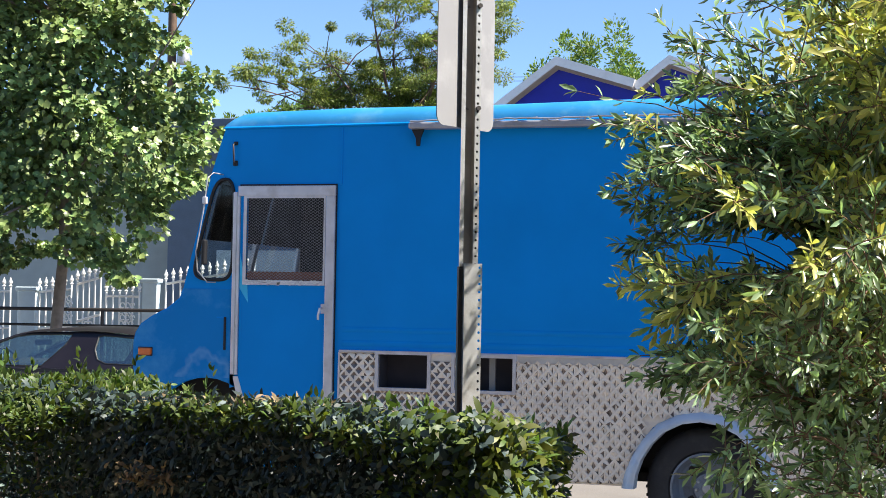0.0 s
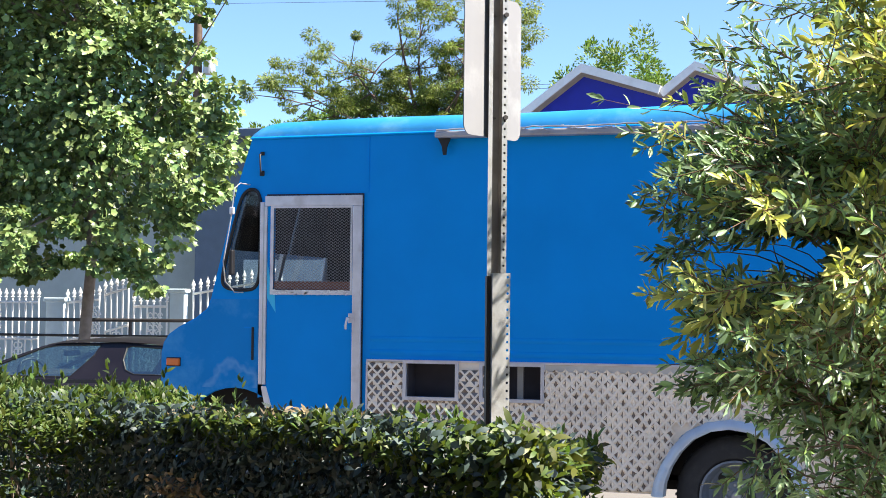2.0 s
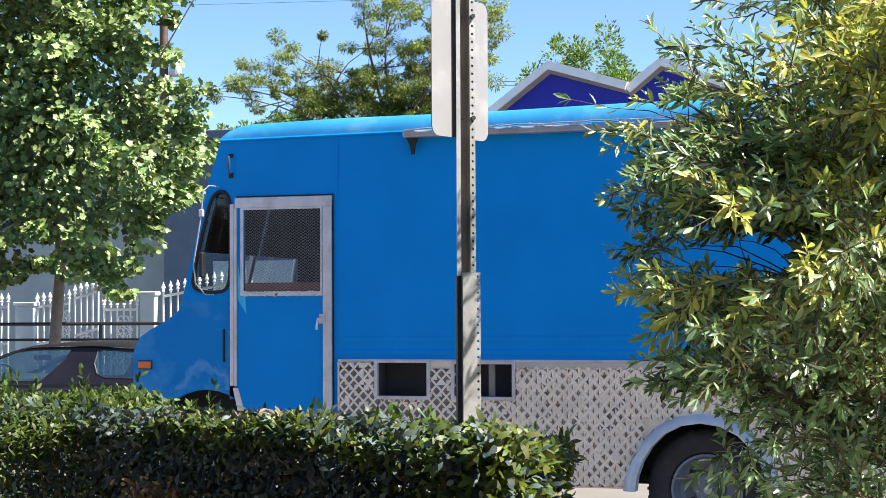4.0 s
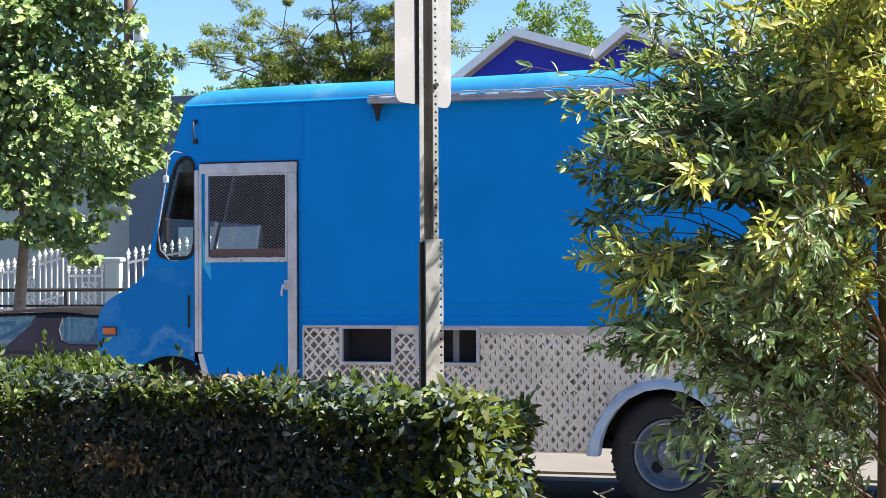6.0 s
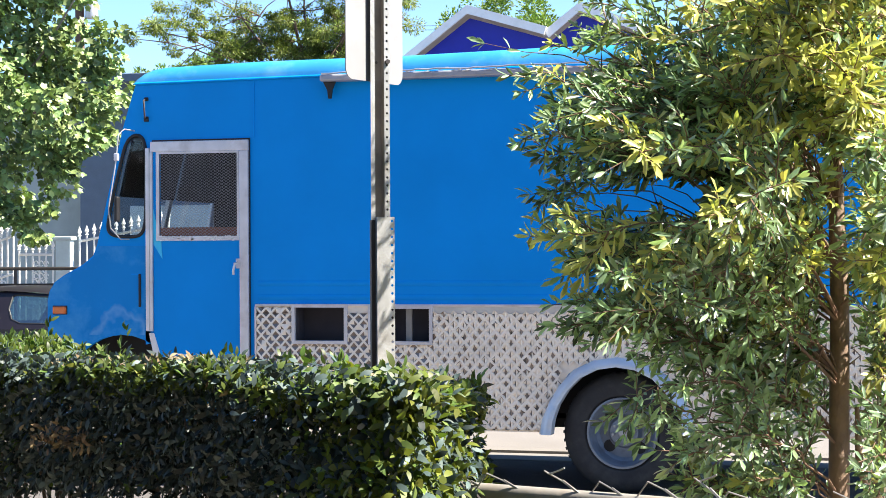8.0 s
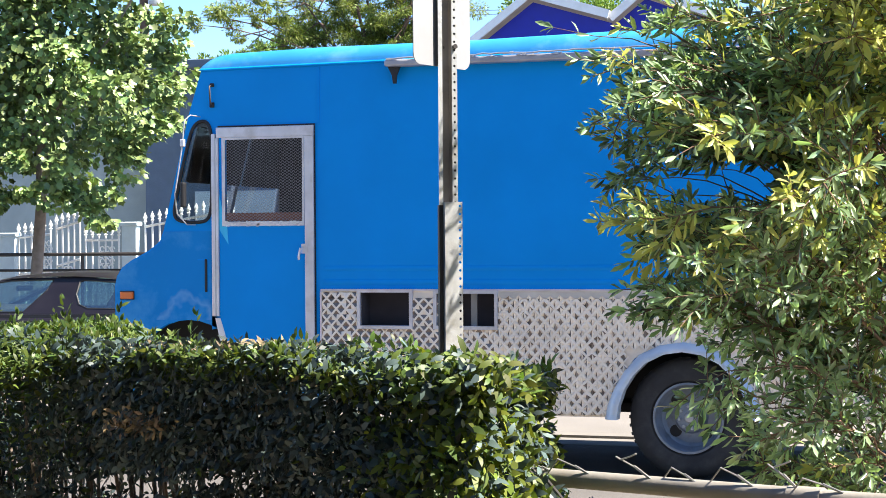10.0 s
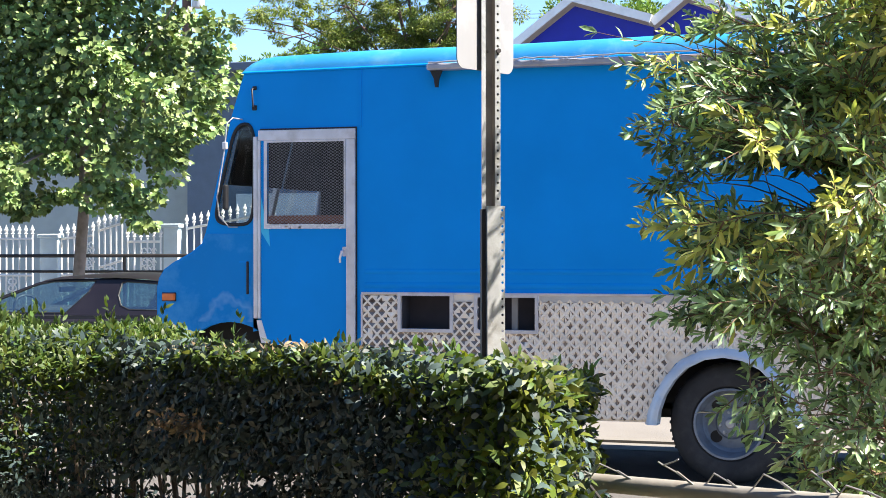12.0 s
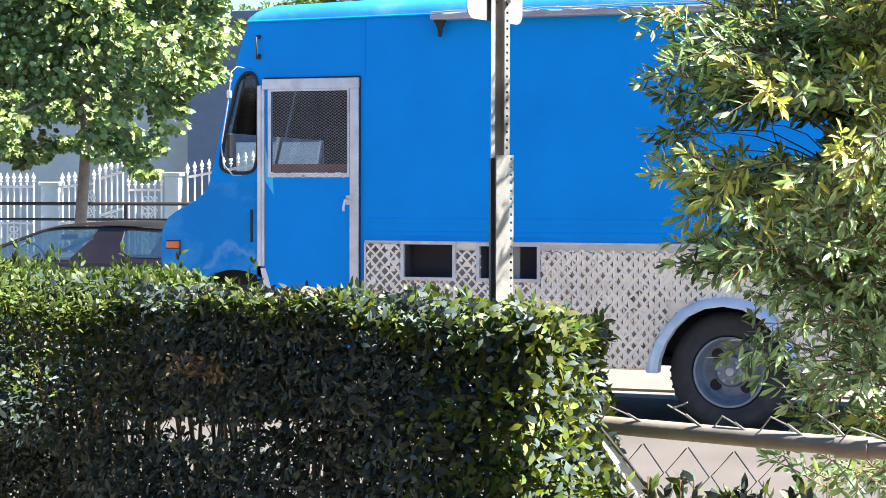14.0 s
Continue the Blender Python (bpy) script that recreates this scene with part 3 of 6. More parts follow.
# mirror on its bent bar
bar_pts = [(-0.87, -0.01, 2.37), (-0.90, -0.10, 2.375), (-0.92, -0.15, 2.34), (-0.935, -0.16, 2.15), (-0.99, -0.16, 1.84), (-0.985, -0.14, 1.71), (-0.955, -0.05, 1.635), (-0.91, -0.01, 1.635)]
mir = part("mirror_bracket", tube(bar_pts, 0.0045, 8), GALV, truck, "bent chrome mirror bracket", smooth=60)
part("mirror_head", box(-0.935, -0.905, -0.20, -0.15, 1.75, 1.92, 0.010), SEAL, mir, "black mirror head")
part("bracket_clamp", box(-0.945, -0.915, -0.175, -0.145, 2.16, 2.21, 0.006), ALU, mir)
hk = part("grab_hook", tube([(-0.782, 0.0, 2.58), (-0.79, -0.03, 2.575), (-0.785, -0.032, 2.50), (-0.783, -0.03, 2.455), (-0.783, 0.0, 2.45)], 0.006, 8), DARKIRON, truck, "small dark iron grab hook", smooth=60)
part("hook_base", box(-0.80, -0.766, -0.012, 0.0, 2.43, 2.465, 0.004), SEAL, hk)
part("hook_base", box(-0.797, -0.767, -0.012, 0.0, 2.57, 2.595, 0.004), SEAL, hk)
mk = part("marker_lamp", box(-1.485, -1.385, -0.022, 0.0, 1.128, 1.178, 0.008), ORANGE, truck, "orange side marker lamp")
part("lamp_base", box(-1.49, -1.38, -0.008, 0.002, 1.122, 1.184, 0.003), SEAL, mk)
part("cowl_louvre", box(-0.845, -0.828, -0.012, 0.0, 1.175, 1.40, 0.004), SEAL, truck, "narrow black louvre slot")
part("louvre_lip", box(-0.90, -0.845, -0.006, 0.0, 1.392, 1.402), BLUE, truck)
part("body_seam", box(-0.012, 0.0, -0.005, 0.0, 2.30, GUT), BLUE, truck)
for z, h in ((1.335, 0.034), (1.245, 0.036)):
    part("body_bead", tube([(0.02, h * 0.84, z), (4.28, h * 0.84, z)], h, 24), BLUE, truck, smooth=60)

# cab door
door = part("cab_door", plate([(-0.731, 0.52), (-0.105, 0.52), (-0.105, 2.262), (-0.731, 2.262)], [[(-0.690, 1.648), (-0.112, 1.648), (-0.112, 2.212), (-0.690, 2.212)]], -0.014, -0.002), BLUE, truck, "blue cab door framed in bare aluminium")
part("door_top_trim", box(-0.748, -0.038, -0.026, -0.001, 2.222, 2.292, 0.004), ALU, door, "bare aluminium trim")
part("door_edge_trim", box(-0.104, -0.040, -0.026, -0.001, 0.52, 2.221, 0.004), ALU, door, "worn aluminium edge trim")
# shade in the door gap, drawn as thin black strips
part("door_seal", join(flat(box(-0.74, -0.033, -0.012, -0.001, 2.2925, 2.303)), flat(box(-0.0395, -0.033, -0.012, -0.001, 0.52, 2.292))), SEAL, door, "dark line for the shaded door gap")
part("hinge_strip", box(-0.787, -0.758, -0.020, -0.001, 1.012, 2.25, 0.004), ALU, door, "long aluminium piano hinge")
part("hinge_leaf", box(-0.754, -0.733, -0.024, -0.001, 1.012, 2.221, 0.003), ALU, door)
part("hinge_pin", tube([(-0.756, -0.022, 1.012), (-0.756, -0.022, 2.25)], 0.004, 8), GALV, door, smooth=60)
hv = [(-0.765, 1.0), (-0.728, 1.0), (-0.665, 0.80), (-0.72, 0.80)]
part("step_trim", plate(hv, [], -0.018, -0.001), ALU, door)
wf = part("door_window", plate([(-0.707, 1.622), (-0.108, 1.622), (-0.108, 2.221), (-0.707, 2.221)], [[(-0.684, 1.652), (-0.122, 1.652), (-0.122, 2.207), (-0.684, 2.207)]], -0.022, -0.0145), ALU, door, "aluminium window frame with flaking white paint")
pane = part("pane", plate([(-0.683, 1.653), (-0.123, 1.653), (-0.123, 2.206), (-0.683, 2.206)], [], -0.006, -0.002), GLASS, wf, "dusty glass")
pane.visible_shadow = False
part("window_rail", box(-0.682, -0.125, -0.0085, 0.025, 1.655, 1.712, 0.003), BROWN, wf, "brown inner window rail")


def lattice(x0, x1, z0, z1, y, px, pz, t):
    """Expanded-metal screen: crossing flat strands clipped to a rectangle."""
    vs, fs = [], []
    k = pz / px
    for sgn in (1, -1):
        for i in range(-400, 400):
            c = i * pz
            if sgn > 0:
                lo, hi = (z0 - c) / k + x0, (z1 - c) / k + x0
            else:
                lo, hi = x0 + (c - z1) / k, x0 + (c - z0) / k
            a, b = max(x0, lo), min(x1, hi)
            if b - a < 0.004:
                continue
            za, zb = (c + k * (a - x0), c + k * (b - x0)) if sgn > 0 else (c - k * (a - x0), c - k * (b - x0))
            n = len(vs)
            for x, z in ((a, za), (b, zb)):
                vs += [(x, y - 0.002, z - t), (x, y - 0.002, z + t), (x, y + 0.001, z)]
            fs += [(n, n + 3, n + 4, n + 1), (n + 1, n + 4, n + 5, n + 2), (n + 2, n + 5, n + 3, n)]
    return vs, fs


part("mesh_screen", lattice(-0.683, -0.124, 1.654, 2.205, -0.010, 0.031, 0.0195, 0.0014), SCREEN, wf, "diamond expanded-metal security screen")
part("paint_patch", plate([(-0.7295, 1.84), (-0.709, 1.74), (-0.709, 1.6205), (-0.672, 1.6205), (-0.664, 1.50), (-0.7295, 1.60)], [], -0.017, -0.0145), CYAN, door, "light cyan wedge shape on the door")
rngf = random.Random(3)
fl = []
for k in range(110):
    x = -0.69 + 0.56 * rngf.random()
    w, h = 0.008 + 0.02 * rngf.random(), 0.003 + 0.009 * rngf.random()
    z = 1.618 + 0.030 * rngf.random()
    fl.append(([(x, -0.0235, z), (x + w, -0.0235, z + 0.002), (x + w * 0.8, -0.0235, z + h), (x + w * 0.1, -0.0235, z + h * 0.8)], [(0, 1, 2, 3)]))
for k in range(46):
    z = 1.65 + 0.56 * rngf.random()
    h, w = 0.008 + 0.03 * rngf.random(), 0.002 + 0.005 * rngf.random()
    x = -0.121 + 0.008 * rngf.random()
    fl.append(([(x, -0.0235, z), (x + w, -0.0235, z + 0.002), (x + w * 0.8, -0.0235, z + h), (x + w * 0.1, -0.0235, z + h * 0.8)], [(0, 1, 2, 3)]))
tagged(part("flaked_paint", join(*fl), WHITE, wf, "flaking white paint"), kind="stuff")
hd = part("door_handle", tube([(-0.118, -0.03, 1.475), (-0.125, -0.055, 1.47), (-0.135, -0.058, 1.42), (-0.137, -0.05, 1.395)], 0.008, 8), ALU, door, "chrome door handle", smooth=60)
part("handle_plate", box(-0.128, -0.082, -0.032, -0.0262, 1.435, 1.50, 0.003), ALU, hd)
part("door_sill_panel", box(-0.70, -0.04, -0.012, 0.0, 0.40, 0.515, 0.004), BLUE, truck)


# embossed steel skirt
def quilted(x0, x1, z0, z1, y, skip, px=0.068, pz=0.074, rise=0.011, half=0.0070, seed=1):
    """Raised narrow ribs in a diamond lattice round flat, slightly dented cells."""
    vs, fs, dull = [], [], []
    r = random.Random(seed)
    nx, nz = int(math.ceil((x1 - x0) / px)) + 1, int(math.ceil((z1 - z0) / pz)) + 1
    for i in range(-1, 2 * nx):
        for j in range(-1, 2 * nz):
            if (i + j) % 2:
                continue
            cx, cz = x0 + i * px / 2, z0 + j * pz / 2
            corner = [(cx - px / 2, cz), (cx, cz - pz / 2), (cx + px / 2, cz), (cx, cz + pz / 2)]
            pts = [(min(max(x, x0), x1), min(max(z, z0), z1)) for x, z in corner]
            if max(p[0] for p in pts) - min(p[0] for p in pts) < 0.01 or max(p[1] for p in pts) - min(p[1] for p in pts) < 0.01:
                continue
            if any(a - 0.012 < cx < b + 0.012 and c - 0.012 < cz < d + 0.012 for a, b, c, d in skip):
                continue
            mx, mz = min(max(cx, x0), x1), min(max(cz, z0), z1)
            n = len(vs)
            edge = px * pz / math.hypot(px, pz)
            q = 1 - 2 * half / edge
            up = min(1.0, max(0.0, (mx - 0.75) / 0.5))
            vs += [(x, y - rise - 0.002, z) for x, z in pts]
            vs += [(mx + (x - mx) * q, y - rise, mz + (z - mz) * q) for x, z in pts]
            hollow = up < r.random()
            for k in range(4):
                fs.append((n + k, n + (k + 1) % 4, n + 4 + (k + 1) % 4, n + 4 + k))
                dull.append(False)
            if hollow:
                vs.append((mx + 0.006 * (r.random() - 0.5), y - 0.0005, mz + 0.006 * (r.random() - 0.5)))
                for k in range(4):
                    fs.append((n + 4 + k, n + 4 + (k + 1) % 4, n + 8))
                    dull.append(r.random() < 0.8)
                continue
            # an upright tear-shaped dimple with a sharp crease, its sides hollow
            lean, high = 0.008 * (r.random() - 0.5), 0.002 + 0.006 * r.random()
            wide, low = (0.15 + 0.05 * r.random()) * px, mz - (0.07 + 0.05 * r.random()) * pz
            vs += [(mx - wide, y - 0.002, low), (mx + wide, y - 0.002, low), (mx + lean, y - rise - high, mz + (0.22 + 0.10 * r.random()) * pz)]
            # odds of the dark colour per facet; it stands in for dark reflections
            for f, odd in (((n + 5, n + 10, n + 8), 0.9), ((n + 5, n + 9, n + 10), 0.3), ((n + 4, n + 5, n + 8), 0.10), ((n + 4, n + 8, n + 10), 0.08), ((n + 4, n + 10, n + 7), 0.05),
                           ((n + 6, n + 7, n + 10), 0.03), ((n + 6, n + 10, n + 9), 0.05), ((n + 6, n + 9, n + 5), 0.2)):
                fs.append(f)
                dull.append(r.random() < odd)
    bm = bmesh.new()
    bv = [bm.verts.new(v) for v in vs]
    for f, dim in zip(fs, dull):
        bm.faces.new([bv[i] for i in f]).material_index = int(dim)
    bmesh.ops.remove_doubles(bm, verts=bm.verts, dist=0.0012)
    return bm


flare_skip = []
for k in range(7):
    flare_skip.append((2.43 - 0.46 + 0.02 * k, 2.43 + 0.46 - 0.02 * k, 0.3, 0.44 + 0.06 * k))
skirt = part("skirt_backing", plate([(0.0, 0.385), (1.95, 0.385), (2.0, 0.60), (2.12, 0.76), (2.28, 0.85), (2.43, 0.87), (2.58, 0.85), (2.74, 0.76), (2.86, 0.60), (2.93, 0.385), (4.30, 0.385), (4.30, 1.192), (0.0, 1.192)],
              [[(a, c), (b, c), (b, d), (a, d)] for a, b, c, d in (vent_a, vent_b)], -0.006, -0.001), STEEL, truck, "bright quilted stainless steel skirt")
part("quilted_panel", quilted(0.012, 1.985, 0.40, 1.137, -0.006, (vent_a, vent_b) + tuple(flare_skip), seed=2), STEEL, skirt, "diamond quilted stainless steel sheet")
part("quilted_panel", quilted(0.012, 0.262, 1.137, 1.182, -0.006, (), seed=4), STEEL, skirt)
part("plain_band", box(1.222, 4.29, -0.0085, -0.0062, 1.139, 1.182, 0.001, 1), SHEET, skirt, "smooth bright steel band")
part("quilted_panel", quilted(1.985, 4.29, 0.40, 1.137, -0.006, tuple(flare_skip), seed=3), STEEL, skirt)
part("top_trim", box(0.0, 4.30, -0.014, -0.001, 1.183, 1.198, 0.003), ALU, skirt)
part("corner_trim", box(-0.004, 0.012, -0.014, -0.001, 0.385, 1.182, 0.003), ALU, skirt)
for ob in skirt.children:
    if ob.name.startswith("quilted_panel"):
        ob.data.materials.append(DARKSTEEL)
for a, b, c, d in (vent_a, vent_b):
    v = part("vent_window", plate([(a - 0.022, c - 0.022), (b + 0.022, c - 0.022), (b + 0.022, d + 0.022), (a - 0.022, d + 0.022)], [[(a, c), (b, c), (b, d), (a, d)]], -0.028, -0.0065), ALU, truck, "dark vent opening framed in aluminium")
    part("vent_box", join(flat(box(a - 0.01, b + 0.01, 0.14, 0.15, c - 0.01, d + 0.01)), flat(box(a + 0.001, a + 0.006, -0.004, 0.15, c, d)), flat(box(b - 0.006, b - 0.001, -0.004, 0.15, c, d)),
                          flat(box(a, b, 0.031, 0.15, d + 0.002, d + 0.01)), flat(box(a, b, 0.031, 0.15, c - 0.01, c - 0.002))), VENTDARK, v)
part("vent_bar", box(1.035, 1.075, 0.03, 0.05, 0.957, 1.168), WEB, truck, "upright metal bar inside the vent")


# folded awning under the roof edge
awn = part("awning_rail", box(0.485, 3.6, -0.085, -0.002, 2.655, 2.700, 0.012), DENTED, truck, "dented grey aluminium folded awning rail")
rnda = random.Random(12)
lip = [(0.50 + 0.055 * k, -0.085 + 0.010 * rnda.uniform(-1, 1), 2.704 + 0.0085 * (0.055 * k) + 0.003 * rnda.uniform(-1, 1) + 0.002 * math.sin(0.6 * k)) for k in range(57)]
part("awning_lip", tube(lip, 0.006, 6), DENTED, awn, "crumpled dull metal edge", smooth=60)
shreds = []
for k in range(34):
    x = 0.75 + 2.4 * rnda.random()
    w, z = 0.02 + 0.05 * rnda.random(), 2.672 + 0.006 * x + 0.03 * rnda.random()
    shreds.append(([(x, -0.089, z), (x + w, -0.091 - 0.012 * rnda.random(), z + 0.004), (x + w * 0.8, -0.088, z + 0.008 + 0.008 * rnda.random()), (x + 0.1 * w, -0.093, z + 0.007)], [(0, 1, 2, 3)]))
tagged(part("torn_foil", join(*shreds), GALV, awn, "torn bright metal foil"), kind="stuff")
part("awning_bracket", plate([(0.50, 2.654), (0.585, 2.654), (0.562, 2.60), (0.556, 2.545), (0.535, 2.545), (0.528, 2.60)], [], -0.05, -0.035), SEAL, awn, "dark folded bracket")

# rear wheel flare
fo = [(1.925, 0.375), (1.94, 0.46), (1.985, 0.57), (2.05, 0.68), (2.15, 0.785), (2.28, 0.85), (2.43, 0.872), (2.58, 0.85), (2.71, 0.785), (2.81, 0.68), (2.875, 0.57), (2.92, 0.46), (2.935, 0.375)]
fi = [(2.015, 0.375), (2.025, 0.46), (2.06, 0.56), (2.12, 0.655), (2.20, 0.735), (2.31, 0.79), (2.43, 0.808), (2.55, 0.79), (2.66, 0.735), (2.74, 0.655), (2.80, 0.56), (2.835, 0.46), (2.845, 0.375)]
vs, fs = [], []
for (a, b), (c, d) in zip(fo, fi):
    vs += [(a, -0.004, b), (a * 0.75 + c * 0.25, -0.055, b * 0.75 + d * 0.25), (a * 0.3 + c * 0.7, -0.075, b * 0.3 + d * 0.7), (c, -0.07, d), (c, 0.03, d)]
for i in range(len(fo) - 1):
    for k in range(4):
        fs.append((5 * i + k, 5 * i + k + 1, 5 * i + 5 + k + 1, 5 * i + 5 + k))
fs += [(0, 1, 2, 3, 4), tuple(5 * (len(fo) - 1) + k for k in (4, 3, 2, 1, 0))]
part("wheel_flare", (vs, fs), FLARE, truck, "pale blue-white painted wheel flare", smooth=50)


def wheel(x, y, z, r):
    """Tyre, dished rim with hand holes, hub and nuts; outer face at -y."""
    w = 0.21
    tyre = part("wheel", lathe([(r * 0.60, y + 0.01), (r * 0.63, y - 0.004), (r * 0.80, y - 0.012), (r * 0.93, y + 0.005), (r * 0.985, y + 0.03), (r, y + 0.06), (r, y + w - 0.06), (r * 0.985, y + w - 0.03), (r * 0.9, y + w), (r * 0.6, y + w)], (x, 0, z), "Y", 56), RUBBER, truck, "black tyre on a pale steel rim", smooth=40)
    tr = []
    for k in range(44):
        a = 2 * math.pi * k / 44
        c, s = math.cos(a), math.sin(a)
        t = Vector((-s, 0, c)) * 0.010
        o = Vector((x + c * (r - 0.002), 0, z + s * (r - 0.002)))
        e = Vector((c, 0, s)) * 0.004
        q = []
        for yy in (y + 0.028, y + 0.085):
            q += [o - t + Vector((0, yy, 0)), o + t + Vector((0, yy, 0)), o + t * 0.8 + e + Vector((0, yy, 0)), o - t * 0.8 + e + Vector((0, yy, 0))]
        tr.append((q, [(0, 1, 2, 3), (4, 7, 6, 5), (0, 4, 5, 1), (1, 5, 6, 2), (2, 6, 7, 3), (3, 7, 4, 0)]))
    tagged(part("tread", join(*tr), RUBBER, tyre), kind="stuff")
    R = r * 0.59
    rim = part("rim", lathe([(R, y + 0.012), (R * 1.0, y - 0.006), (R * 0.94, y - 0.008), (R * 0.91, y + 0.012), (R * 0.89, y + 0.06), (R * 0.84, y + 0.115), (R * 0.74, y + 0.135), (R * 0.48, y + 0.125), (R * 0.43, y + 0.10), (R * 0.40, y + 0.075), (R * 0.0, y + 0.07)], (x, 0, z), "Y", 48), RIM, tyre, "dusty pale grey dished steel rim", smooth=35)
    # flat black discs give the darkness of the hand holes
    for k in range(4):
        a = radians(42 + 90 * k)
        px_, pz_ = x + R * 0.61 * math.cos(a), z + R * 0.61 * math.sin(a)
        part("hand_hole", lathe([(0.039, y + 0.126), (0.0, y + 0.1265)], (px_, 0, pz_), "Y", 16), SEAL, rim)
    for k in range(8):
        a = radians(10 + 45 * k)
        part("lug_nut", lathe([(0.012, y + 0.08), (0.012, y + 0.058), (0.008, y + 0.05), (0.0, y + 0.05)], (x + R * 0.31 * math.cos(a), 0, z + R * 0.31 * math.sin(a)), "Y", 6), GALV, rim)
    part("hub", lathe([(0.036, y + 0.075), (0.034, y + 0.04), (0.026, y + 0.028), (0.0, y + 0.025)], (x, 0, z), "Y", 20), GALV, rim, "grey hub cap", smooth=40)


wheel(2.45, 0.045, 0.385, 0.382)
wheel(2.45, 1.70, 0.385, 0.382)
wheel(-0.97, 0.06, 0.375, 0.372)
wheel(-0.97, 1.72, 0.375, 0.372)
part("inner_tyre", lathe([(0.2, 0.30), (0.36, 0.30), (0.382, 0.35), (0.382, 0.45), (0.36, 0.50), (0.2, 0.50)], (2.45, 0, 0.385), "Y", 40), RUBBER, truck, smooth=40)
part("axle", tube([(2.45, 0.2, 0.385), (2.45, 1.8, 0.385)], 0.06, 12), DARK, truck)
part("chassis_rail", box(-1.3, 4.2, 0.62, 0.72, 0.36, 0.455), DARK, truck)
part("chassis_rail", box(-1.3, 4.2, 1.30, 1.40, 0.36, 0.455), DARK, truck)
part("bumper", box(-1.62, -1.535, 0.05, TW - 0.05, 0.42, 0.62, 0.02), GALV, truck)


truck.location.x += 0.015


# ---- charcoal coupe on the forecourt ----
def coupe():
    x0, y0, z0 = -4.12, 3.0, 0.125
    car = thing("coupe", (x0, y0 + 0.85, z0), "dark charcoal two-door coupe parked beyond the truck", "car")
    low = [(-6.35, 0.32), (-6.42, 0.50), (-6.36, 0.66), (-6.1, 0.74), (-5.4, 0.83), (-4.75, 0.895), (-4.62, 0.905), (-3.9, 0.905), (-3.1, 0.92), (-2.5, 0.93), (-2.15, 0.92), (-2.0, 0.80), (-1.98, 0.55), (-2.05, 0.34)]
    low += ring(-2.75, 0.42, 0.33, 0.33, 0, 180, 14)[0:] + ring(-5.45, 0.42, 0.33, 0.33, 0, 180, 14)
    bm = plate(low, [], y0, y0 + 1.70)
    bmesh.ops.bevel(bm, geom=[e for e in bm.edges if abs(e.verts[0].co.y - e.verts[1].co.y) < 1e-5 and len(e.link_faces) == 2 and abs(e.calc_face_angle(0)) > 1.2], offset=0.05, segments=3, affect="EDGES")
    part("body", bm, CARPAINT, car, smooth=40)
    part("side_moulding", box(-6.3, -2.05, y0 - 0.012, y0 + 0.002, 0.60, 0.63, 0.004), SEAL, car)

    def cabin(s):
        """One side of the greenhouse; s = 0 near, 1 far."""
        out = [(-4.72, 0.90), (-4.08, 1.205), (-3.95, 1.235), (-3.45, 1.245), (-3.0, 1.215), (-2.25, 0.925)]
        g1 = [(-4.60, 0.925), (-4.07, 1.192), (-3.95, 1.214), (-3.62, 1.222), (-3.66, 1.12), (-3.80, 0.93)]
        g2 = [(-3.40, 1.205), (-3.36, 1.217), (-3.02, 1.195), (-2.62, 0.99), (-2.60, 0.955), (-3.28, 0.965), (-3.36, 1.0), (-3.405, 1.09)]
        lean = lambda z: 0.05 + (z - 0.9) * 0.55  # noqa: E731
        bm = plate(out, [g1, g2], 0, 0.02)
        for v in bm.verts:
            v.co.y = (y0 + lean(v.co.z) + v.co.y) if s == 0 else (y0 + 1.70 - lean(v.co.z) - v.co.y)
        bmesh.ops.recalc_face_normals(bm, faces=bm.faces)
        p = part("cabin_side", bm, CARPAINT, car)
        for nm, g in (("door_glass", g1), ("quarter_glass", g2)):
            bm = plate(g, [], 0.008, 0.012)
            for v in bm.verts:
                v.co.y = (y0 + lean(v.co.z) + v.co.y) if s == 0 else (y0 + 1.70 - lean(v.co.z) - v.co.y)
            o = part(nm, bm, CARGLASS, p, "greenish tinted glass")
            o.visible_shadow = False
            edge = [(x, (y0 + lean(z) + 0.004) if s == 0 else (y0 + 1.70 - lean(z) - 0.004), z) for x, z in g + g[:1]]
            part("glass_trim", tube(edge, 0.008, 6, caps=False), SEAL, p)

    cabin(0)
    cabin(1)
    a, b = y0 + 0.225, y0 + 1.70 - 0.225
    vs, fs = [], []
    prof = [(-4.08, 1.207), (-3.95, 1.24), (-3.7, 1.262), (-3.45, 1.262), (-3.2, 1.25), (-3.0, 1.22)]
    for x, z in prof:
        vs += [(x, a - 0.01, z - 0.012), (x, a + 0.08, z + 0.012), (x, (a + b) / 2, z + 0.03), (x, b - 0.08, z + 0.012), (x, b + 0.01, z - 0.012)]
    for i in range(len(prof) - 1):
        for k in range(4):
            fs.append((5 * i + k, 5 * i + k + 1, 5 * i + 6 + k, 5 * i + 5 + k))
    part("roof", (vs, fs), CARPAINT, car, smooth=50)
    o = part("windshield", ([(-4.72, y0 + 0.06, 0.90), (-4.72, y0 + 1.64, 0.90), (-4.085, b, 1.205), (-4.085, a, 1.205)], [(0, 1, 2, 3)]), CARGLASS, car)
    o.visible_shadow = False
    o = part("rear_glass", ([(-2.27, y0 + 0.08, 0.925), (-2.27, y0 + 1.62, 0.925), (-3.0, b, 1.215), (-3.0, a, 1.215)], [(0, 1, 2, 3)]), CARGLASS, car)
    o.visible_shadow = False
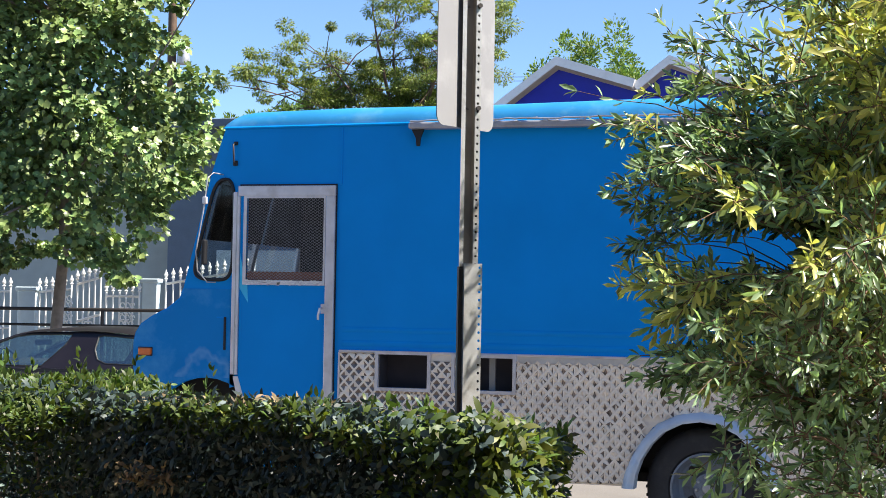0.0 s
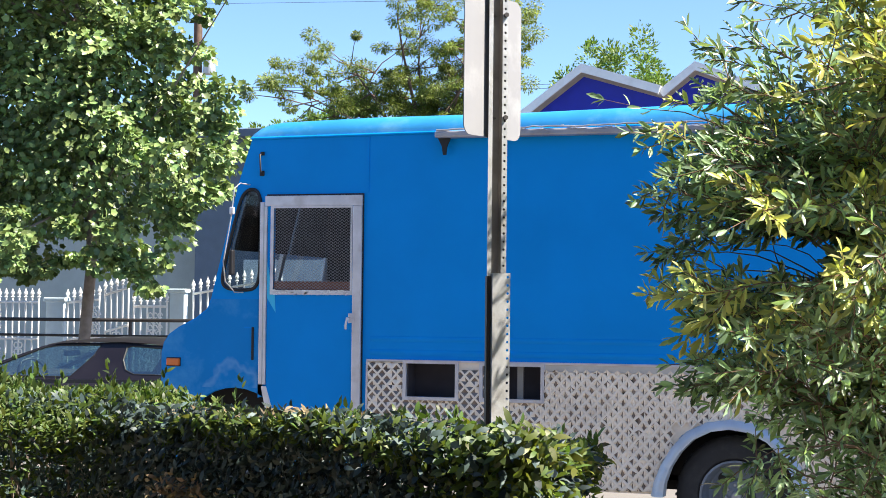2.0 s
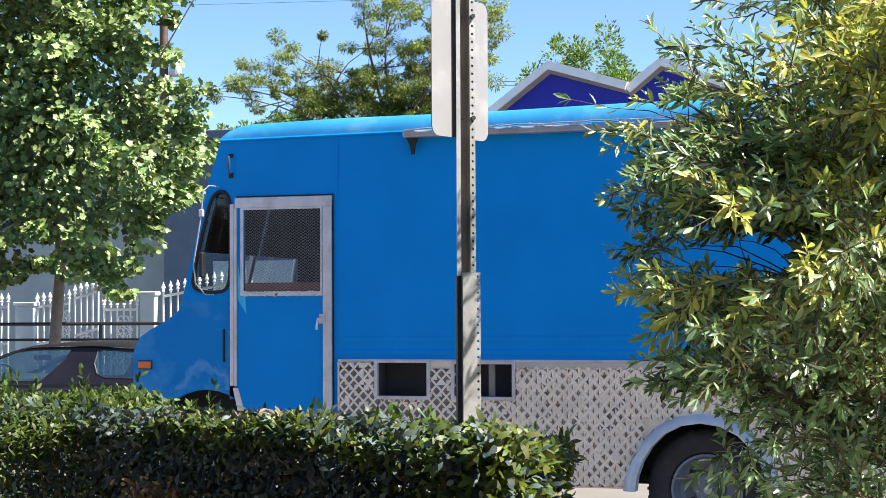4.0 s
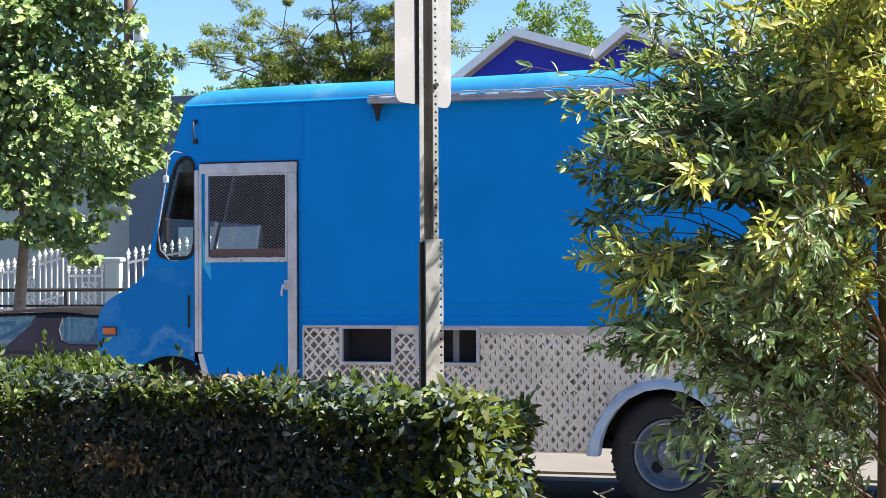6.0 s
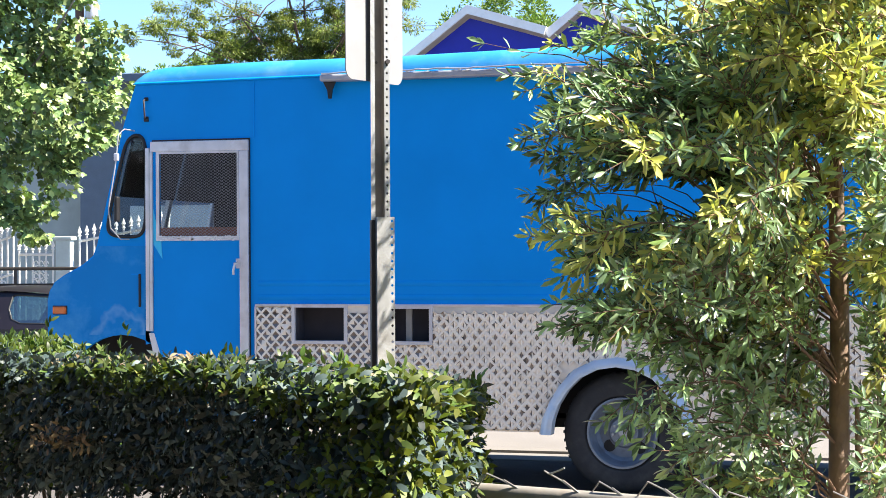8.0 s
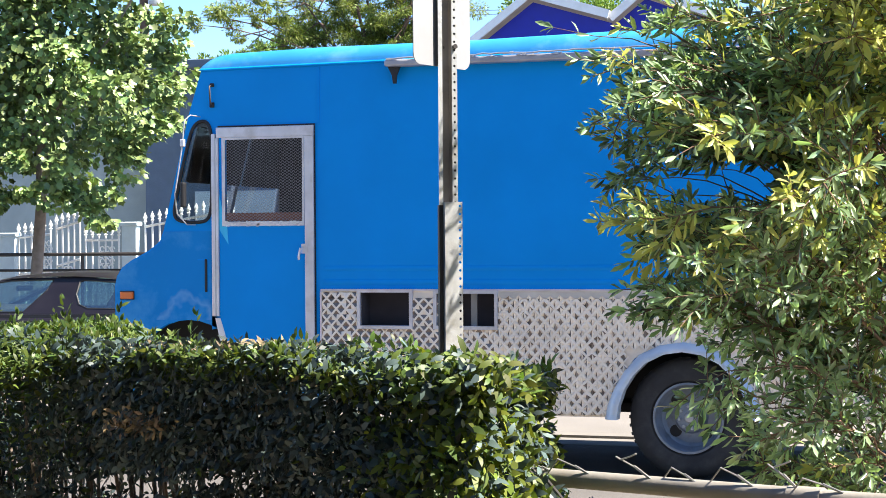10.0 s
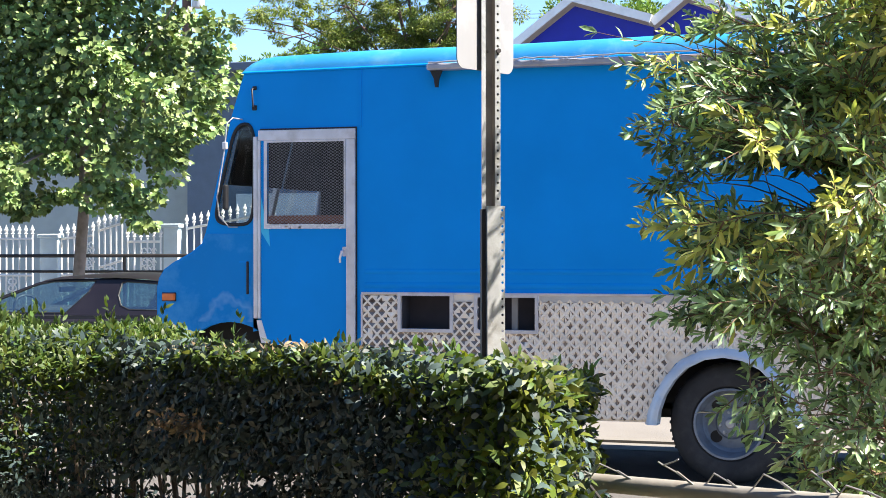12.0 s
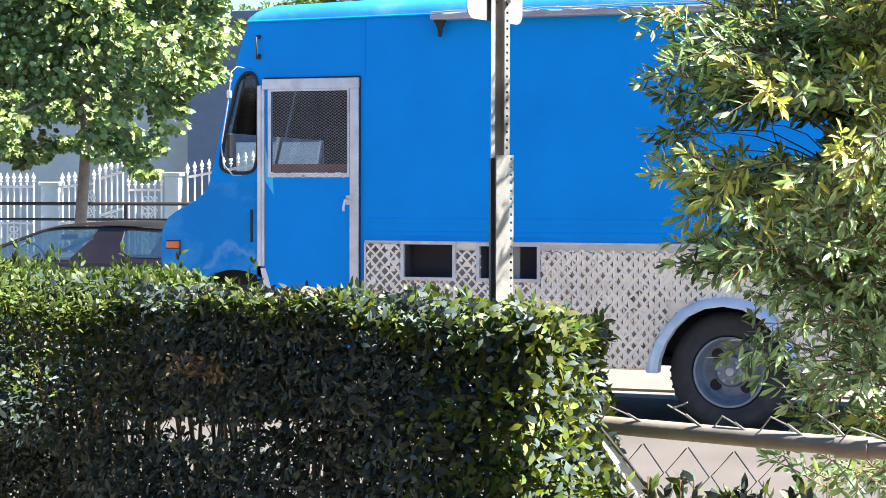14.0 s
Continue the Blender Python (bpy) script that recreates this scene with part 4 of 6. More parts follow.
    part("steering_wheel", tube([(-4.28 + 0.05 * math.cos(t), y0 + 0.45 + 0.17 * math.cos(t + 0.3), 0.93 + 0.15 * math.sin(t)) for t in [2 * math.pi * k / 20 for k in range(21)]], 0.014, 6), SEAL, car, smooth=60)
    part("dashboard", box(-4.65, -4.35, y0 + 0.12, y0 + 1.58, 0.86, 0.95, 0.03), DARK, car)
    for yy in (0.30, 0.95):
        part("seat", box(-3.90, -3.74, y0 + yy, y0 + yy + 0.45, 0.70, 0.915, 0.05), DARK, car)
    part("door_mirror", box(-4.42, -4.32, y0 - 0.13, y0 + 0.02, 0.90, 0.985, 0.02), CARPAINT, car)
    part("rear_view_mirror", box(-4.16, -4.13, y0 + 0.72, y0 + 0.98, 1.10, 1.155, 0.01), SEAL, car)
    for wx in (-2.75, -5.45):
        for wy in (y0 + 0.03, y0 + 1.47):
            t = part("wheel", lathe([(0.18, wy), (0.27, wy - 0.005), (0.295, wy + 0.03), (0.295, wy + 0.17), (0.27, wy + 0.2), (0.18, wy + 0.2)], (wx, 0, 0.42), "Y", 32), RUBBER, car, smooth=40)
            part("rim", lathe([(0.185, wy + 0.004), (0.17, wy + 0.012), (0.12, wy + 0.02), (0.0, wy + 0.015)], (wx, 0, 0.42), "Y", 24), RIM, t, smooth=40)


def stretch(u):
    """Long cabin, shorter nose."""
    if u > -3.66:
        return -3.553 + 1.2 * (u + 3.66)
    return -3.553 + 1.30 * (u + 3.66) if u > -4.8 else -5.035 + 0.85 * (u + 4.8)


coupe()
for ob in bpy.data.objects["coupe"].children_recursive:
    if ob.parent.parent is None:
        ob.location.x -= 0.34
        ob.location.z -= 0.03
    xs = [v.co.x for v in ob.data.vertices]
    mid = (min(xs) + max(xs)) / 2
    for v in ob.data.vertices:
        v.co.x = v.co.x + stretch(mid) - mid if ob.name.split(".")[0] in ("wheel", "rim", "steering_wheel") else stretch(v.co.x)


# ---- far fences ----
def white_section(x0, x1, top0, top1, y, dx=0.105, base=0.125, ornament=True, lace=0.0, group="white iron fence sections"):
    sec = thing("fence_panel", ((x0 + x1) / 2, y, base), "white-painted iron fence panel with spear finials and scroll ornaments", "fence", group)
    n = max(2, int(round((x1 - x0) / dx)))
    for zz in (-0.16, -0.62):
        part("rail", tube([(x0, y, top0 + zz), (x1, y, top1 + zz)], 0.016, 6), WHITE, sec)
    part("rail", tube([(x0, y, base + 0.14), (x1, y, base + 0.14)], 0.016, 6), WHITE, sec)
    for i in range(n + 1):
        x = x0 + (x1 - x0) * i / n
        t = top0 + (top1 - top0) * i / n
        part("picket", join(tube([(x, y, base + 0.02), (x, y, t - 0.09)], 0.0125, 6),
                            lathe([(0.013, t - 0.11), (0.026, t - 0.095), (0.012, t - 0.082), (0.029, t - 0.05), (0.012, t - 0.012), (0.0, t + 0.02)], (x, y, 0), "Z", 6)), WHITE, sec)
        if ornament and i % 4 == 2:
            for k in range(2):
                zc = t - 0.62 + 0.20 - 0.085 * k - 0.28
                part("scroll", join(tube([(x + 0.034 * math.cos(a) - 0.03, y - 0.004, zc + 0.034 * math.sin(a)) for a in [k2 * math.pi / 5 for k2 in range(9)]], 0.010, 5),
                                    tube([(x - 0.034 * math.cos(a) + 0.03, y - 0.004, zc + 0.034 * math.sin(a)) for a in [k2 * math.pi / 5 for k2 in range(9)]], 0.010, 5)), WHITE, sec)
    if lace:
        rings = []
        m = int((top0 - 0.16 - 0.62 - base) / 0.075) + 6
        for k in range(m):
            for c in range(3):
                zc, xc = base + 0.2 + 0.075 * k, lace + 0.075 * (c - 1) + (0.02 if k % 2 else 0)
                if zc > top0 - 0.2:
                    continue
                rings.append(tube([(xc + 0.033 * math.cos(a), y - 0.006, zc + 0.033 * math.sin(a)) for a in [q * math.pi / 4 for q in range(8)]], 0.008, 4))
        tagged(part("scroll_panel", join(*rings), WHITE, sec, "white cast scroll panel"), kind="stuff")
    sec.rotation_euler.z = -0.15
    return sec


FY = 8.5
white_section(-10.6, -9.2, 1.76, 1.76, FY)
white_section(-9.1, -7.72, 1.76, 1.76, FY, lace=-8.45)
white_section(-7.40, -6.90, 1.76, 1.80, FY, lace=-7.0)
white_section(-6.86, -6.50, 1.86, 1.95, FY, 0.10)
white_section(-6.46, -5.96, 1.72, 1.72, FY, lace=-6.15)
white_section(-5.68, -4.4, 1.88, 2.07, FY)


def fence_pillar(x0, x1, top):
    p = thing("fence_pillar", ((x0 + x1) / 2, FY, 0.125), "pale blue stucco fence pillar with a flat cap", "pillar", "fence pillars")
    part("shaft", box(x0, x1, FY - 0.05, FY + 0.05, 0.125, top - 0.05, 0.01), PILLAR, p)
    part("cap", box(x0 - 0.025, x1 + 0.025, FY - 0.07, FY + 0.07, top - 0.05, top, 0.012), PILLAR, p)


fence_pillar(-7.66, -7.40, 1.66)
fence_pillar(-5.92, -5.72, 1.78)
low = thing("low_railing", (-6.4, 7.3, 0.125), "dark iron two-rail railing along the pavement", "railing")
for z, w in ((1.385, 0.021), (1.20, 0.016)):
    part("rail", tube([(-11.0, 7.3, z), (-3.2, 7.3, z + 0.015)], w, 8), DARKIRON, low)
for k in range(4):
    part("post", tube([(-10.7 + 2.44 * k, 7.3, 0.12), (-10.7 + 2.44 * k, 7.3, 1.40)], 0.02, 8), DARKIRON, low)


# ---- houses ----
house = thing("slate_house", (-8.0, 13.0, 0.0), "slate blue stucco house behind the white fence", "house")
part("wall", box(-7.40, -3.4, 12.0, 16.0, 0.0, 3.98), SLATE, house, "slate blue stucco wall")
part("wall", box(-13.5, -7.41, 12.5, 16.0, 0.0, 3.6), PALE, house, "grey teal stucco wall")
part("eave", box(-7.65, -3.2, 11.7, 16.2, 3.985, 4.10, 0.01), SLATE, house)
part("roof", box(-13.8, -7.66, 12.1, 16.3, 3.62, 3.74, 0.01), WOODPOLE, house)
part("garage_door", box(-6.6, -4.6, 11.94, 11.998, 0.1, 2.25, 0.005), PILLAR, house, "pale teal garage door")


def gable(h, ax, az, lx, lz, rx, rz, yf, yb):
    """Blue gable end with white barge boards and an overhanging roof."""
    part("gable_wall", plate([(lx, 0.0), (rx, 0.0), (rx, rz - 0.10), (ax, az - 0.10), (lx, lz - 0.10)], [], yf + 0.12, yf + 0.22), GABLEBLUE, h, "deep blue gable siding")
    for x0, z0, x1, z1 in ((lx, lz, ax, az), (ax, az, rx, rz)):
        d = Vector((x1 - x0, z1 - z0)).normalized()
        n = Vector((-d.y, d.x))
        if n.y < 0:
            n = -n
        t = 0.055
        part("barge_board", plate([(x0 + n.x * 0.066, z0 + n.y * 0.066), (x1 + n.x * 0.066 * (x1 != ax), z1 + 0.074), (x1, z1 - t), (x0 - n.x * t, z0 - n.y * t)] if x1 == ax else [(x0, z0 + 0.074), (x1 + n.x * 0.066, z1 + n.y * 0.066), (x1 - n.x * t, z1 - n.y * t), (x0, z0 - t)], [], yf - 0.06, yf - 0.025), WHITE, h, "white barge board")
        part("roof", plate([(x0 - d.x * 0.05, z0 - d.y * 0.05 + 0.004), (x1, z1 + 0.004), (x1 + n.x * 0.06, z1 + n.y * 0.06), (x0 - d.x * 0.05 + n.x * 0.06, z0 - d.y * 0.05 + n.y * 0.06)], [], yf - 0.02, yb), SHINGLE, h, "pale shingle roof slope")


bh = thing("blue_house", (-1.5, 15.0, 0.0), "deep blue house with two white-trimmed gables", "house")
gable(bh, -2.19, 5.10, -4.0, 3.77, -1.03, 4.75, 14.0, 18.0)
gable(bh, -0.53, 5.08, -1.02, 4.70, 1.6, 4.25, 14.05, 18.0)


# ---- utility pole and wires ----
up = thing("utility_pole", (-13.96, 24.85, 0.0), "weathered wooden utility pole with a grey transformer", "pole")
part("pole", tube([(-13.95, 24.85, 0), (-13.97, 24.85, 9.5)], 0.10, 12, taper=[0.13, 0.09]), WOODPOLE, up, smooth=60)
tf = part("transformer", lathe([(0.0, 6.82), (0.14, 6.83), (0.15, 6.86), (0.125, 7.22), (0.10, 7.28), (0.0, 7.30)], (-13.64, 24.78, 0), "Z", 18), GALV, up, "grey transformer can", smooth=40)
part("bushing", tube([(-13.64, 24.78, 7.28), (-13.64, 24.78, 7.44)], 0.03, 8), WHITE, tf)
wires = thing("overhead_wires", (-8.0, 25.5, 0.0), "thin dark overhead wires sagging between poles", "wires")
for z, y, s, w in ((8.62, 24.8, 0.15, 0.004), (8.48, 25.0, 0.2, 0.004), (6.57, 25.1, 0.1, 0.006), (6.52, 25.2, 0.14, 0.006)):
    pts = []
    for k in range(25):
        x = -40 + 70 * k / 24
        pts.append((x, y + 0.1 * (x + 14), z - s * math.sin(math.pi * ((x + 14) % 36) / 36)))
    part("wire", tube(pts, w, 4), DARKIRON, wires)


# ---- sign post on the near pavement ----
PX, PY = 2.68, -5.61
POST_C, POST_L = Vector((0.60, -0.80, 0)), Vector((0.80, 0.60, 0))
SIGN_W = Vector((0.306, 0.952, 0))


def holed_strip(origin, side, normal, width, z0, z1, pitch, r, thick):
    """A flat strip with a row of real round holes."""
    vs, fs = [], []
    n = int((z1 - z0) / pitch)
    p = (z1 - z0) / n
    for i in range(n):
        c = origin + Vector((0, 0, z0 + (i + 0.5) * p))
        for layer in (0, 1):
            off = normal * (-thick * layer)
            sq = [(-1, -1), (0, -1), (1, -1), (1, 0), (1, 1), (0, 1), (-1, 1), (-1, 0)]
            for a, b in sq:
                vs.append(c + side * (a * width / 2) + Vector((0, 0, b * p / 2)) + off)
            for a, b in sq:
                k = 1 / math.hypot(a, b)
                vs.append(c + side * (a * k * r) + Vector((0, 0, b * k * r)) + off)
        base = 32 * i
        for k in range(8):
            k2 = (k + 1) % 8
            fs.append((base + k, base + k2, base + 8 + k2, base + 8 + k))
            fs.append((base + 16 + k, base + 24 + k, base + 24 + k2, base + 16 + k2))
            fs.append((base + 8 + k, base + 8 + k2, base + 24 + k2, base + 24 + k))
        for k, k2 in ((2, 3), (3, 4), (6, 7), (7, 0)):
            fs.append((base + k, base + 16 + k, base + 16 + k2, base + k2))
    bm = bmesh.new()
    bv = [bm.verts.new(v) for v in vs]
    for f in fs:
        bm.faces.new([bv[i] for i in f])
    bmesh.ops.remove_doubles(bm, verts=bm.verts, dist=0.0004)
    return bm


def strip_box(o, side, normal, s0, s1, n0, n1, z0, z1):
    q = [o + side * s + normal * n + Vector((0, 0, z)) for z in (z0, z1) for s, n in ((s0, n0), (s1, n0), (s1, n1), (s0, n1))]
    return q, [(3, 2, 1, 0), (4, 5, 6, 7), (0, 1, 5, 4), (1, 2, 6, 5), (2, 3, 7, 6), (3, 0, 4, 7)]


def sign_post():
    o = Vector((PX, PY, 0))
    post = thing("sign_post", (PX, PY, 0.146), "galvanised perforated steel street sign post in a square sleeve", "sign post")
    top, mid = 2.545, 1.632
    c0 = o - POST_L * 0.016                   # the channel stands to one side of the sleeve
    part("channel_web", strip_box(c0, POST_L, POST_C, -0.018, 0.014, -0.030, -0.026, 0.3, top), WEB, post, "inner web of the channel, darkened for its shade")
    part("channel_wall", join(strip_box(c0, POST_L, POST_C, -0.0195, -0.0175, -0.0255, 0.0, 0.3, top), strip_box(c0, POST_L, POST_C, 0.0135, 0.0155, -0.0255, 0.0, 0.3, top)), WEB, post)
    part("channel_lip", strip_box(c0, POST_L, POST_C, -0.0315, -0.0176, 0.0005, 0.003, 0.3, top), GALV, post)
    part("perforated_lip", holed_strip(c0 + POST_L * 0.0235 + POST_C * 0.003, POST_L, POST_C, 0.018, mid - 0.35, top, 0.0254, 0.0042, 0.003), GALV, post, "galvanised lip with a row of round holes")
    # added dark strip that makes the holes in the lip read black
    part("nested_channel", strip_box(c0, POST_L, POST_C, 0.0160, 0.0315, -0.006, -0.003, 0.3, top - 0.01), DARKIRON, post, "dark strip added behind the holes to blacken them")
    slv = part("sleeve", strip_box(o, POST_L, POST_C, -0.034, 0.0095, -0.034, 0.018, 0.146, mid), GALV, post, "square steel sleeve with scuffed galvanising")
    part("sleeve_lip", holed_strip(o + POST_L * 0.0182 + POST_C * 0.016, POST_L, POST_C, 0.0165, 0.16, mid, 0.0254, 0.0045, 0.003), GALV, slv)
    # shaded left side of the sleeve, made as an added dark strip
    part("sleeve_flange", strip_box(o, POST_L, POST_C, -0.048, -0.0345, -0.012, 0.004, 0.146, mid - 0.01), DARKIRON, slv, "dark strip added for the shaded side of the sleeve")
    # back of the sign: a plate with rounded corners
    w, zb, zt = 0.157, 2.068, 2.525
    loop = rounded(-w, w, zb, zt, 0.035)
    c = o - Vector((SIGN_W.y, -SIGN_W.x, 0)) * 0.040 + SIGN_W * 0.004
    nrm = Vector((SIGN_W.y, -SIGN_W.x, 0))
    n = len(loop)
    vs = [c + SIGN_W * a + Vector((0, 0, z)) for a, z in loop] + [c + SIGN_W * a + Vector((0, 0, z)) - nrm * 0.003 for a, z in loop]
    fs = [tuple(range(n)), tuple(range(n, 2 * n))[::-1]] + [(i, i + n, (i + 1) % n + n, (i + 1) % n) for i in range(n)]
    sg = part("sign_plate", (vs, fs), SIGNBACK, post, "bare grey back of a rounded metal sign")
    for z in (2.13, 2.46):
        b = c0 + POST_L * 0.024 + Vector((0, 0, z))
        part("bolt", tube([b + POST_C * 0.003, b + POST_C * 0.014], 0.008, 6), DARKIRON, sg)
        b = c0 + POST_L * (-0.002) + Vector((0, 0, z))
        part("bolt_shank", tube([b - POST_C * 0.026, b - POST_C * 0.052], 0.005, 6), DARKIRON, sg)


sign_post()

# ---- chain-link fence in front of the pavement ----
F0 = Vector((3.405, -7.187, 0))
FU = Vector((0.929, -0.370, 0))
FN = Vector((-0.370, -0.929, 0))              # towards the yard
RZ = 0.967


def along(s, n=0.0, z=0.0):
    return F0 + FU * s + FN * n + Vector((0, 0, z))


def rail_z(s):
    return RZ + 0.022 * max(0.0, s)


def chain_link():
    fence = thing("chain_link_fence", tuple(along(0.5, 0, 0.14)), "weathered chain-link fence with a pipe top rail and loose wire ends", "fence")
    part("top_rail", tube([along(-4.8, 0, RZ + 0.005), along(-0.6, 0, RZ), along(0.7, 0, rail_z(0.7)), along(4.0, 0, rail_z(4.0))], 0.0205, 16), RAILMAT, fence, "weathered brown-stained pipe rail", smooth=60)
    part("rail_sleeve", tube([along(0.585, 0, rail_z(0.585)), along(0.66, 0, rail_z(0.66))], 0.0245, 16), RAILMAT, fence, smooth=60)
    for s in (-4.2, -1.8, 1.35, 3.6):
        part("post", tube([along(s, 0.045, 0.1), along(s, 0.045, rail_z(s) + 0.02)], 0.024, 12), RAILMAT, fence, smooth=60)
    r = random.Random(5)
    p, h = 0.118, 0.118
    strands = []
    w = p / 2
    for k in range(-76, 64):
        pts = []
        for j in range(12):
            tip = (j + k) % 2
            pts.append(along(k * w + (w if tip else 0) - 0.005, 0.024 + (0.005 if tip else -0.003), rail_z(k * w) - 0.026 - j * h / 2))
        strands.append(tube(pts, 0.0018, 5))
    part("mesh", join(*strands), WIRE, fence, "galvanised diamond wire mesh")
    for k in range(-4, 14):
        b = along(k * p + 0.035 - 0.05 * r.random(), 0.010, rail_z(k * p) + 0.018)
        tip = b + FU * (-0.062 - 0.025 * r.random()) + Vector((0, 0, 0.022 + 0.034 * r.random())) + FN * (0.02 * r.random() - 0.01)
        m = (b + tip) / 2 + Vector((0, 0, 0.004 * r.random()))
        geo = [tube([b + Vector((0, 0, -0.008)) + FU * 0.012, b, m, tip], 0.0022, 6), tube([b + Vector((0, 0, -0.012)) - FU * 0.012, b + FU * 0.003, m + Vector((0.002, 0, 0.002))], 0.0019, 6)]
        w = r.random()
        if w < 0.4:
            geo.append(tube([tip, tip + FU * 0.012 + Vector((0, 0, -0.006)), tip + FU * 0.04 + Vector((0, 0, 0.004)), tip + FU * 0.052 + Vector((0, 0, 0.010))], 0.0018, 6))
        elif w < 0.75:
            geo.append(tube([tip, tip - FU * 0.028 + Vector((0, 0, -0.035))], 0.0018, 6))
        part("wire_end", join(*geo), WIRE, fence, "twisted loose wire end")
    return fence


chain_link()
rib = thing("white_strip", tuple(along(0.06, 0.05, 0.80)), "white plastic strip hanging diagonally on the chain-link fence", "strip")
vs, fs = [], []
N = 12
for k in range(N + 1):
    f = k / N
    c = along(0.005 + 0.135 * f, 0.060 + 0.004 * math.sin(3 * f), RZ + 0.008 - 0.135 * f)
    w = 0.003 + 0.0055 * f
    vs += [c - FU * w - Vector((0, 0, w * 0.8)) + FN * w * 1.3, c, c + FU * w + Vector((0, 0, w * 0.8)) - FN * w * 1.3]
for k in range(N):
    for j in (0, 1):
        fs.append((3 * k + j, 3 * k + j + 1, 3 * k + 4 + j, 3 * k + 3 + j))
bmr = bmesh.new()
bv = [bmr.verts.new(v) for v in vs]
for f in fs:
    bmr.faces.new([bv[i] for i in f])
bmesh.ops.solidify(bmr, geom=bmr.faces[:], thickness=0.002)
part("strip", bmr, WHITE, rib, smooth=60)
part("wire_edge", tube([along(0.015, 0.056, RZ + 0.012), along(0.095, 0.056, RZ - 0.062), along(0.16, 0.056, RZ - 0.13)], 0.0035, 6), DARKIRON, rib)


# ---- clipped hedge that straddles the fence ----
def hedge():
    rng = np.random.default_rng(11)
    h = thing("hedge", tuple(along(-2.2, 0, 0.14)), "dense clipped evergreen hedge with glossy leaves and a sunlit top", "hedge")
    fu, fn, f0 = np.array(FU), np.array(FN), np.array(F0)

    def bump(s, z):
        return 0.035 * np.sin(s * 5.1 + 1.3) + 0.03 * np.sin(s * 11.0 + z * 7) + 0.025 * np.sin(z * 9 + s * 3)

    # leaf sets by tone: young and bright stand for sun, mature for shade
    young, mature, dry, bright = ([], [], []), ([], [], []), ([], [], []), ([], [], [])

    def add(kind, s, n, z, ds, dn, dz, spread, face):
        k = len(s)
        kind[0].append(f0 + fu * s[:, None] + fn * n[:, None] + np.array([0, 0, 1.0]) * z[:, None])
        kind[1].append(fu * ds + fn * dn + np.array([0, 0, dz]) + rng.normal(size=(k, 3)) * spread)
        kind[2].append(np.repeat((fu * face[0] + fn * face[1] + np.array([0, 0, face[2]]))[None], k, 0))

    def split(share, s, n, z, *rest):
        """Sun-toned young leaves among the shade-toned mature ones, by share."""
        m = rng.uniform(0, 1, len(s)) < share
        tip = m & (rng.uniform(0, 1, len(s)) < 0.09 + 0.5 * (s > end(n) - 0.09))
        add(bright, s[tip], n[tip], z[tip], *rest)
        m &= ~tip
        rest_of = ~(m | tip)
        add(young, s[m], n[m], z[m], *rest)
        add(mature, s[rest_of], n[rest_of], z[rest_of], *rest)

    s0, s1, half = -4.8, 0.0, 0.33
    end = lambda n: -0.062 + 0.5 * n  # noqa: E731
    top = lambda s: 1.183 - 0.016 * s + 0.03 * np.clip((-s - 1.35) * 3, 0, 1) + 0.014 * np.sin(s * 6.3) + 0.010 * np.sin(s * 17) + 0.017 * np.clip((s + 1.5) * 4, 0, 1)  # noqa: E731
    bulge = lambda s: 0.26 * np.clip((-s - 1.36) / 0.34, 0, 1) ** 1.5  # noqa: E731
    # front face, thinner near the foot
    k = 85000
    s, z = rng.uniform(s0, s1, k), 0.16 + 1.115 * rng.uniform(0, 1, k)
    thin = (np.sin(s * 4.3 + 0.5) + np.sin(s * 9.7 + z * 14) + np.sin(z * 21 + s * 2)) / 3
    keep = rng.uniform(0, 1, k) < np.where(z < 0.70, 0.78 + 0.35 * thin, 1.0)
    keep &= ~((np.abs(s + 1.16) < 0.13 + 0.05 * np.sin(z * 60)) & (np.abs(z - 0.90) < 0.018 + 0.012 * np.sin(s * 45)))
    s, z = s[keep], z[keep]
    n = half + bump(s, z) * np.where(z > 1.0, 0.4, 0.8) + np.where(s > -1.3, 0.05, -0.10) * np.clip(z - 1.06, 0, 1) + bulge(s) * np.clip((z - 0.86 - 0.06 * np.sin(s * 9)) / 0.10, 0, 1) * (1 + 3.2 * np.clip(1.2 - z, 0, 0.3)) - np.abs(rng.normal(size=len(s))) * 0.06
    s = s + end(half) * (s - s0) / (s1 - s0)
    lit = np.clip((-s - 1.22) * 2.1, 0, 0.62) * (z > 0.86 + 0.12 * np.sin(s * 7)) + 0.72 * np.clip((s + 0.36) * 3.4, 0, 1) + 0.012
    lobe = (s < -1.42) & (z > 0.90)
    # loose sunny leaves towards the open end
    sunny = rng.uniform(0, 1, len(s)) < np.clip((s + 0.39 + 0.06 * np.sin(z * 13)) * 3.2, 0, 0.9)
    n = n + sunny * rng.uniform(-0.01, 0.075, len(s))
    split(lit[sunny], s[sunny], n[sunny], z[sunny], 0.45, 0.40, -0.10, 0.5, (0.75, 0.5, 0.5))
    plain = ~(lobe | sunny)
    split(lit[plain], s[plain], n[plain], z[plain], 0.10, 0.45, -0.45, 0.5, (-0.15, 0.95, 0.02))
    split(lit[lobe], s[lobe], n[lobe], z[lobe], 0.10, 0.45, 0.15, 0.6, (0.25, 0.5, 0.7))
    # top
    k = 78000
    s, n = rng.uniform(s0, s1, k), rng.uniform(-half - 0.04, half + 0.03, k)
    n += bulge(s) * (n > 0) * n / half
